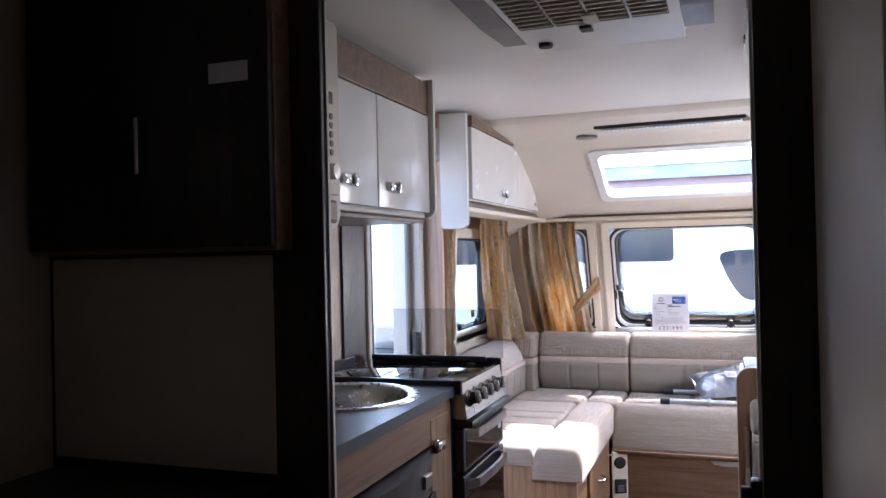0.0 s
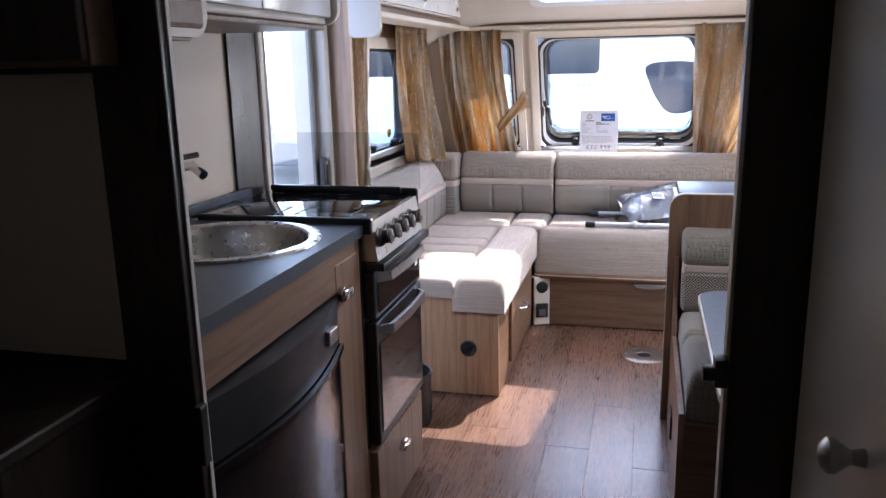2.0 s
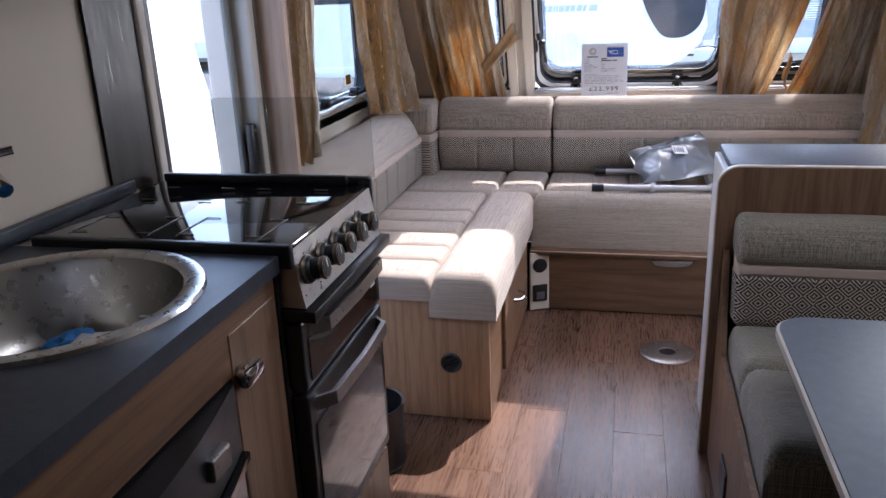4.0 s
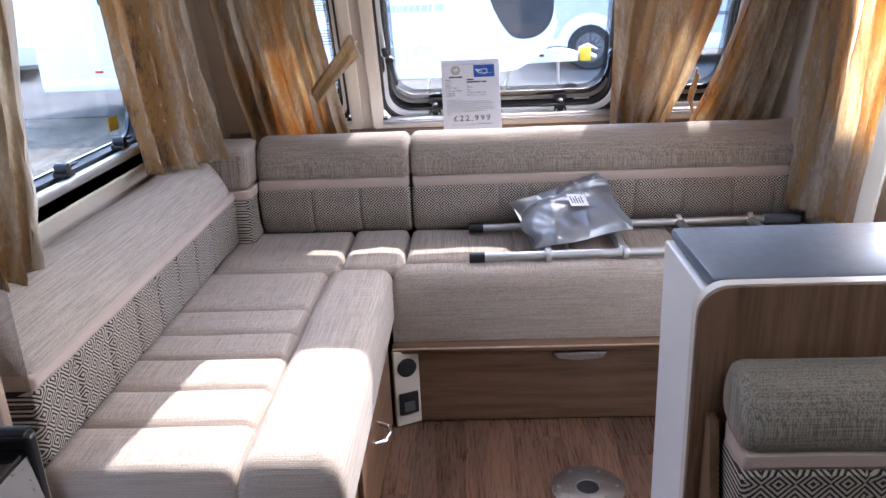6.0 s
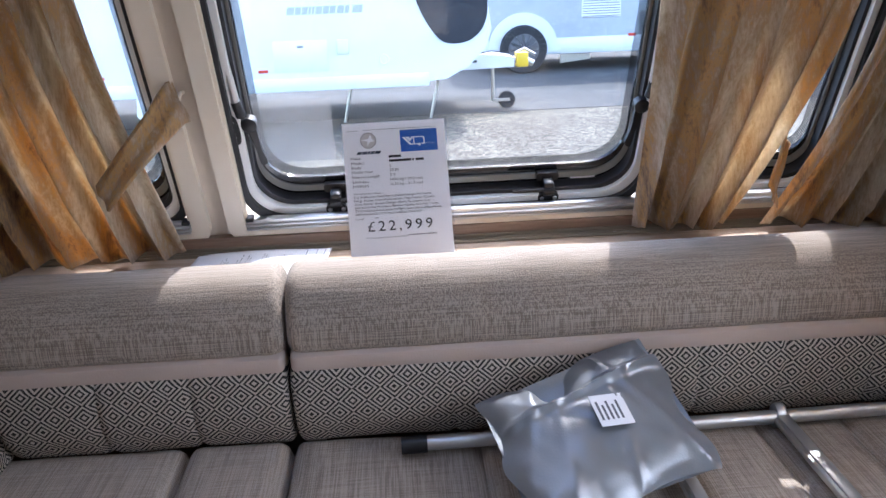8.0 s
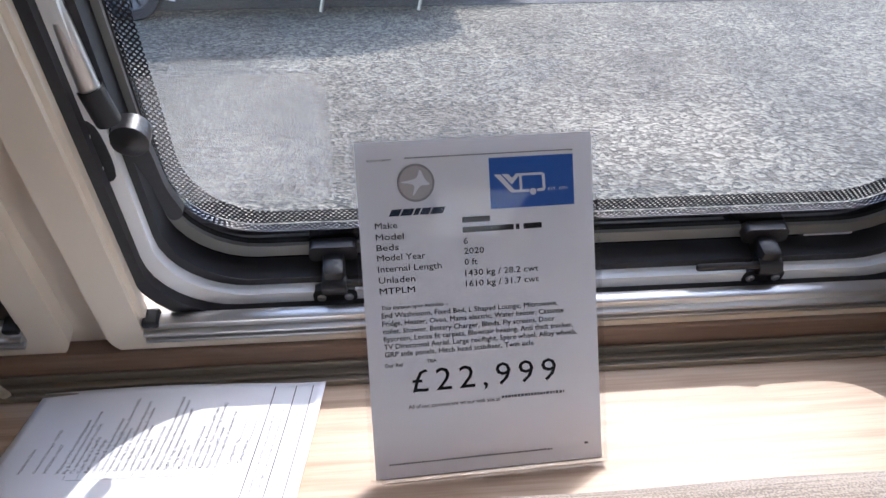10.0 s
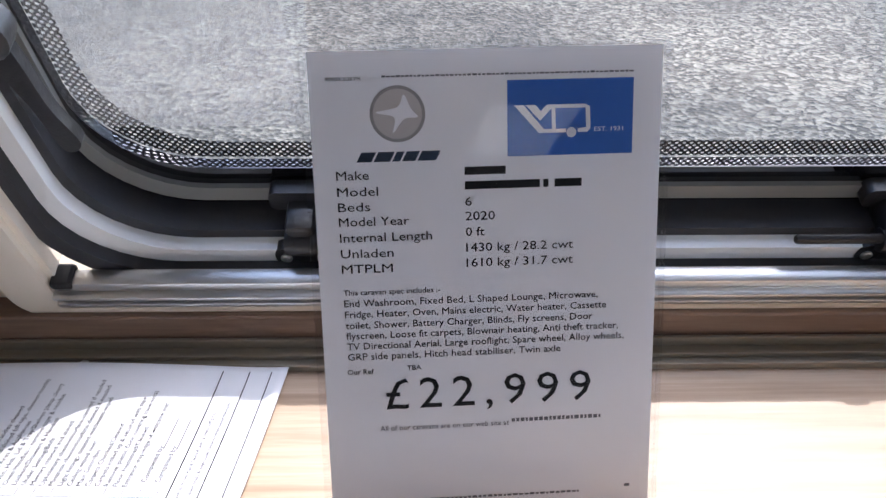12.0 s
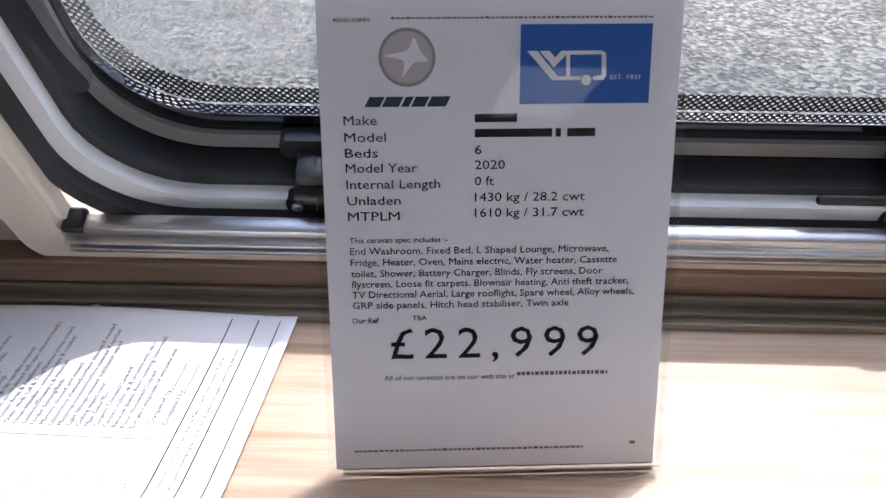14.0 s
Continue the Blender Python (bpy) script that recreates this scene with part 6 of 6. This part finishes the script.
def sheet_pt(a, b, lift=0.0):
    return (QX - a - 0.12 * b, QY - b + 0.03 * a, sheet_z(a, b) + lift)


cpg = part("page", grid(lambda a, b: sheet_pt(a, b), lin(0, 0.297, 40), lin(0, 0.21, 30)), PAPER, cs, soft=True)
cpg.modifiers.new("thickness", "SOLIDIFY").thickness = 0.0006


def sheet_bar(a, b0, b1, w, mat=INK):
    part("print_bar", grid(lambda p, q: sheet_pt(p, q, 0.0009), [a, a + w], lin(b0, b1, 12)), mat, cpg)


def sheet_text(s, a, b, cap, mat=INK):
    g = text_geo(s, cap / 1000 / 0.7, 0.0)
    part("lettering", ([sheet_pt(a + v[1], b - v[0], 0.001) for v in g[0]], g[1]), mat, cpg)


for a, b0, b1 in ((0.012, 0.006, 0.2), (0.03, 0.006, 0.2), (0.052, 0.006, 0.2), (0.053, 0.118, 0.1185)):
    sheet_bar(a, b0, b1, 0.0009)
sheet_text("Team", 0.014, 0.205, 3.2)
sheet_text("only to apply any exterior products if a van is to be Paint Sealed, just a wash off prior", 0.044, 0.2, 3.1, GREYINK)
sheet_text("to the roof     around upper running lights - door seals & edge/joint sealant when using the hose", 0.036, 0.2, 2.9, GREYINK)
sheet_text("Completed by:", 0.062, 0.115, 4.0)
sheet_bar(0.061, 0.055, 0.085, 0.0005)
sheet_text("Completed by:", 0.072, 0.115, 4.0)
sheet_bar(0.071, 0.055, 0.085, 0.0005)
for k, s in enumerate(("Entrance step/edge of welcome mat", "Floor Hoovered/Cleaned", "Remove plastic floor covering (new vans)", "Carpets rolled up & secured with tape", "Carpets Checked/Cleaned", "Main Door/Bin", "Ceiling wiped over",
                       "Light fittings cleaned out/bezels wiped", "Mattress checked/surface cleaned if needed", "Upholstery checked/surface cleaned if needed", "Mirrors cleaned and shined", "Under Seating/Beds", "Lockers/Drawers & Handles",
                       "Oven Handles - remove tape & residue", "Oven, Hob, Lid & Tray/Shelves (deep clean)", "Kitchen Area & Appliances", "Chrome items shined (all tape, shower heads)", "Under taps & tap handles cleaned", "Bathroom & Fittings", "Toilet Bowl & Seat/lid", "Fly screens washed (if mouldy)", "Fly & Leaves removed from fly screens", "Window blinds dusted/degreased")):
    sheet_text(s, 0.084 + k * 0.0066, 0.119, 3.8)
sheet_text("INTERNAL VALET", 0.242, 0.117, 3.4)
sheet_text("Checked for Damage?  YES/NO", 0.252, 0.117, 3.2)
sheet_text("Handover Date:", 0.266, 0.117, 3.6)
for k in range(16):
    sheet_text(("cleaned if needed", "polished", "undersides cleaned", "wiped out", "edges waxed", "cleaned/disinfected")[k % 6], 0.066 + k * 0.0085, 0.198, 3.4, GREYINK)
for k in range(14):
    sheet_bar(0.06 + k * 0.0125, 0.12, 0.127, 0.0004, GREYINK)
sheet_bar(0.06, 0.1275, 0.128, 0.16, GREYINK)

# ---- outside ----
GZ = -0.47
single("ground", box(-300, -300, GZ - 0.05, 300, 300, GZ), GRAVEL, "pale gravel yard", "ground", kind="structure")
single("road", box(-300, 13.6, GZ, 300, 40, GZ + 0.006), ASPH, "dark asphalt lane behind the gravel", "road", kind="structure")


def wheel(parent, x, y, z, r, s=-1):
    """A road wheel whose face looks along s in y: tyre, dish, spokes."""
    m = pose(x, y, z, 90 if s < 0 else -90, 0, 0)
    ty = part("tyre", xf(lathe([(r * 0.66, -0.1), (r * 0.95, -0.1), (r, -0.07), (r, 0.07), (r * 0.95, 0.1), (r * 0.66, 0.1), (r * 0.62, 0.0)], 40), m), TYRE, parent, soft=True)
    rim = part("rim", xf(join(lathe([(r * 0.66, 0.085), (r * 0.6, 0.09), (r * 0.6, 0.02), (0.05, 0.01), (0.05, 0.06), (0, 0.065)], 40)), m), GREYSIDE, ty, soft=True)
    for k in range(12):
        part("spoke", xf(rbox(0.03, -0.014, 0.06, r * 0.63, 0.014, 0.085, 0.004, 1), m @ pose(0, 0, 0, 0, 0, 30 * k)), ALU, rim)


def louvre(parent, x0, x1, z0, z1, y, n=6):
    v = part("vent", rbox(x0, y - 0.012, z0, x1, y + 0.004, z1, 0.006), WHITEPL, parent)
    for k in range(n):
        z = z0 + 0.02 + (z1 - z0 - 0.04) * k / (n - 1)
        part("slat", box(x0 + 0.02, y - 0.016, z - 0.006, x1 - 0.02, y - 0.0125, z + 0.006), GREYSIDE, v)


# white touring caravan, drawbar towards +x
cv = thing("touring_caravan", (-2.5, 14.1, GZ), "white touring caravan with dark front window parked on gravel", "caravan", "caravans")
CYF, CYN = 13.0, 15.2
nose = [(-6.4, 0.05), (0.1, 0.05), (0.35, 0.08), (0.62, 0.22), (0.82, 0.42), (0.9, 0.65), (0.86, 0.95), (0.72, 1.35), (0.5, 1.75), (0.25, 2.02), (-0.1, 2.14), (-6.0, 2.16), (-6.4, 2.0)]
part("body", prism(nose, CYF, CYN, "y"), GRP, cv, "glossy white body")
part("skirt", rbox(-6.38, CYF - 0.02, 0.0, 0.12, CYF + 0.02, 0.16, 0.012), GRP, cv, "white lower skirt", True)
part("front_window", prism(smooth_loop([(0.0, 1.25), (0.02, 0.95), (0.2, 0.62), (0.36, 0.5), (0.62, 0.52), (0.8, 0.68), (0.855, 0.95), (0.76, 1.25)], 5), CYF - 0.012, CYN + 0.012, "y"), DARKPANE, cv, "dark wraparound front window", True)
for k, (a, b) in enumerate(((0.0, 0.09), (0.1, 0.17), (0.18, 0.25), (0.26, 0.29), (0.3, 0.33), (0.34, 0.42), (0.43, 0.5), (0.51, 0.58), (0.6, 0.68), (0.69, 0.74), (0.78, 0.9))):
    part("name_bar", prism([(-1.55 + a, 0.9), (-1.55 + b, 0.9), (-1.53 + b, 0.99), (-1.53 + a, 0.99)], CYF - 0.004, CYF - 0.001, "y"), GRPG, cv)
part("side_window", prism(rrect(-2.6, 1.12, -0.75, 1.75, 0.08), CYF - 0.012, CYF, "y"), DARKPANE, cv, "dark side window")
part("side_window", prism(rrect(-5.4, 1.12, -4.0, 1.75, 0.08), CYF - 0.012, CYF, "y"), DARKPANE, cv, "dark side window")
hb = part("hatch", rbox(-1.75, CYF - 0.01, 0.24, -1.1, CYF, 0.6, 0.02), GRP, cv, "locker hatch", True)
part("catch", rbox(-1.46, CYF - 0.018, 0.52, -1.38, CYF - 0.0105, 0.545, 0.004), GREYPL, hb)
part("socket_box", rbox(-0.98, CYF - 0.03, 0.42, -0.84, CYF, 0.6, 0.015), GRP, cv, soft=True)
part("filler", xf(lathe([(0.07, 0), (0.07, 0.012), (0.05, 0.016), (0.045, 0.008), (0, 0.01)], 24), pose(-0.42, CYF, 0.34, 90, 0, 0)), WHITEPL, cv, "round white water inlet", True)
louvre(cv, -2.45, -2.15, 0.5, 0.72, CYF)
louvre(cv, -2.5, -2.2, 0.95, 1.15, CYF)
for x in (-1.95, -3.9, -5.6):
    part("marker_lamp", rbox(x, CYF - 0.014, 0.24, x + 0.12, CYF, 0.275, 0.006), REDL, cv, "orange-red marker lamp")
wheel(cv, -2.95, CYF + 0.12, GZ + 0.34, 0.34)
part("wheel_arch", xf(ring(smooth_loop([(0.5 * math.cos(radians(a)), 0.44 * math.sin(radians(a))) for a in range(-20, 201, 20)] + [(0, -0.02)], 2), smooth_loop([(0.4 * math.cos(radians(a)), 0.38 * math.sin(radians(a))) for a in range(-20, 201, 20)] + [(0, -0.02)], 2), -0.03, 0.0), Matrix(((1, 0, 0, -2.95), (0, 0, 1, CYF), (0, 1, 0, GZ + 0.36), (0, 0, 0, 1)))), GRP, cv, soft=True)
part("drawbar_cover", prism([(0.3, 0.2), (0.45, 0.28), (1.1, 0.24), (1.3, 0.2), (1.3, 0.08), (0.3, 0.06)], CYF + 0.85, CYF + 1.35, "y"), GRP, cv, "white drawbar cover")
part("drawbar_slot", rbox(0.55, CYF + 0.845, 0.155, 0.8, CYF + 0.852, 0.19, 0.003), BLACK, cv)
part("hitch", join(tube([(1.3, CYF + 1.0, 0.16), (1.5, CYF + 1.0, 0.14), (1.58, CYF + 1.0, 0.1)], 0.045, 12), tube([(1.34, CYF + 0.98, 0.25), (1.46, CYF + 0.98, 0.3), (1.6, CYF + 0.98, 0.22)], 0.02, 8)), STEEL, cv, "steel hitch head", True)
part("hitch_lock", rbox(1.34, CYF + 0.88, 0.07, 1.5, CYF + 1.1, 0.26, 0.015), YELLOW, cv, "yellow hitch lock", True)
part("jockey_post", tube([(1.02, CYF + 0.95, 0.1), (1.02, CYF + 0.95, -0.38)], 0.025, 10), STEEL, cv)
jk = part("jockey_wheel", xf(lathe([(0.0, -0.035), (0.1, -0.035), (0.115, -0.02), (0.115, 0.02), (0.1, 0.035), (0, 0.035)], 28), pose(1.2, CYF + 0.9, GZ + 0.115, 90, 0, 0)), TYRE, cv, "small jockey wheel", True)
part("fork", rbox(1.02, CYF + 0.84, GZ + 0.1, 1.24, CYF + 0.86, GZ + 0.14, 0.004), STEEL, jk)
part("gas_post", tube([(0.72, CYF + 0.95, 0.25), (0.72, CYF + 0.95, 0.42)], 0.03, 10), WHITEPL, cv)
part("breakaway_cable", tube([(0.4, CYF + 0.9, 0.3), (0.5, CYF + 0.88, 0.36), (0.7, CYF + 0.88, 0.25), (1.0, CYF + 0.88, 0.3), (1.2, CYF + 0.9, 0.26)], 0.01, 6), BLACK, cv)
for x in (0.25, -0.85):
    part("corner_steady", tube([(x, CYF + 0.3, 0.05), (x - 0.12, CYF + 0.3, GZ + 0.01)], 0.02, 8), STEEL, cv)

# silver-white caravan farther back
c2 = thing("touring_caravan", (4.5, 18.6, GZ), "silver-white caravan with alloy wheel on asphalt", "caravan", "caravans")
D = 17.5
part("body", prism([(1.25, -0.1), (8.4, -0.1), (8.4, 2.1), (1.7, 2.2), (1.3, 1.6)], D, D + 2.2, "y"), GRPG, c2, "silver-grey side")
part("lower_panel", rbox(1.25, D - 0.02, -0.16, 8.4, D + 0.01, 0.12, 0.015), GRP, c2, "white lower panel", True)
part("wheel_arch", xf(slab(smooth_loop([(0.62 * math.cos(radians(a)), 0.6 * math.sin(radians(a))) for a in range(0, 181, 20)] + [(-0.62, -0.1), (0.62, -0.1)], 2), -0.03, 0.0), Matrix(((1, 0, 0, 2.0), (0, 0, 1, D - 0.005), (0, 1, 0, -0.02), (0, 0, 0, 1)))), GRP, c2, "white wheel arch", True)
wheel(c2, 2.0, D - 0.04, GZ + 0.42, 0.42)
louvre(c2, 3.05, 3.75, 0.45, 0.75, D, 7)
part("service_hatch", xf(ring(rrect(4.1, 0.02, 5.1, 0.52, 0.03), rrect(4.17, 0.09, 5.03, 0.45, 0.02), -0.012, 0.0), Matrix(((1, 0, 0, 0), (0, 0, 1, D), (0, 1, 0, 0), (0, 0, 0, 1)))), GREYSIDE, c2, "grey-framed service hatch")
part("marker_lamp", rbox(3.9, D - 0.03, 0.1, 4.04, D, 0.15, 0.006), REDL, c2)
part("side_window", prism(rrect(4.2, 0.95, 6.4, 1.7, 0.08), D - 0.012, D, "y"), DARKPANE, c2, "dark side window")
part("hitch", prism([(2.75, -0.2), (3.3, -0.22), (3.3, -0.3), (2.75, -0.36)], D + 0.3, D + 0.4, "y"), STEEL, c2)

# white caravan close to the entrance door
c3 = thing("touring_caravan", (-4.15, 3.0, GZ), "white caravan parked close outside the entrance", "caravan", "caravans")
W = -2.75
part("body", prism([(-0.7, -0.14), (5.3, -0.14), (5.48, 0.25), (5.46, 0.75), (5.3, 1.2), (5.08, 1.6), (4.7, 2.0), (4.2, 2.14), (-0.4, 2.16), (-0.7, 1.9)], W - 2.2, W, "x"), GRP, c3, "glossy white side")
MX = Matrix(((0, 0, 1, W), (-1, 0, 0, 0), (0, 1, 0, 0), (0, 0, 0, 1)))
part("window", xf(slab(rrect(-4.62, 0.78, -3.2, 1.55, 0.1), 0.0, 0.02), MX), DARKPANE, c3, "dark tinted side window", True)
part("window_seal", xf(ring(rrect(-4.65, 0.75, -3.17, 1.58, 0.12), rrect(-4.6, 0.8, -3.22, 1.53, 0.1), 0.0, 0.03), MX), GREYPL, c3, "grey window seal", True)
for k in range(3):
    part("name_bar", xf(slab([(-4.62 + 0.08 * k, 0.55), (-4.57 + 0.08 * k, 0.55), (-4.58 + 0.08 * k, 0.61), (-4.63 + 0.08 * k, 0.61)], 0.0, 0.004), MX), GREYSIDE, c3)
part("skirt", rbox(W - 2.2, -0.6, -0.24, W - 0.03, 5.2, -0.13, 0.02), GREYPL, c3)
for y in (1.6, 2.4):
    part("tyre", xf(lathe([(0.2, -0.1), (0.32, -0.1), (0.34, -0.07), (0.34, 0.07), (0.32, 0.1), (0.2, 0.1), (0, 0.08)], 32), pose(W - 0.15, y, GZ + 0.34, 0, 90, 0)), TYRE, c3)

# far copy, added to make the view through the left window white
copy_thing(c3, pose(-11.5, 21.0, GZ, 0, 0, 205))

# showroom across the yard
br = thing("showroom_building", (0, 34, GZ), "red-brick showroom with blue fascia and pale roof", "building")
part("wall", box(-7, 33, GZ, 24, 43, 4.2), BRICK, br, "red-brick wall")
part("fascia", box(-7.2, 32.8, 4.2, 24.2, 33.0, 4.75), BLUEF, br, "blue fascia band")
part("roof", prism([(32.6, 4.75), (38, 6.6), (43.4, 4.75)], -7.4, 24.4, "x"), ROOFM, br, "pale sheet roof")
for k in range(5):
    x = -6 + k * 6
    w_ = part("window", box(x, 32.96, 0.4, x + 3.2, 32.998, 2.6), DARKPANE, br, "dark shop window")
    part("frame", join(box(x - 0.06, 32.94, 0.34, x, 32.995, 2.66), box(x + 3.2, 32.94, 0.34, x + 3.26, 32.995, 2.66), box(x, 32.94, 2.6, x + 3.2, 32.995, 2.66)), WHITEPL, w_)
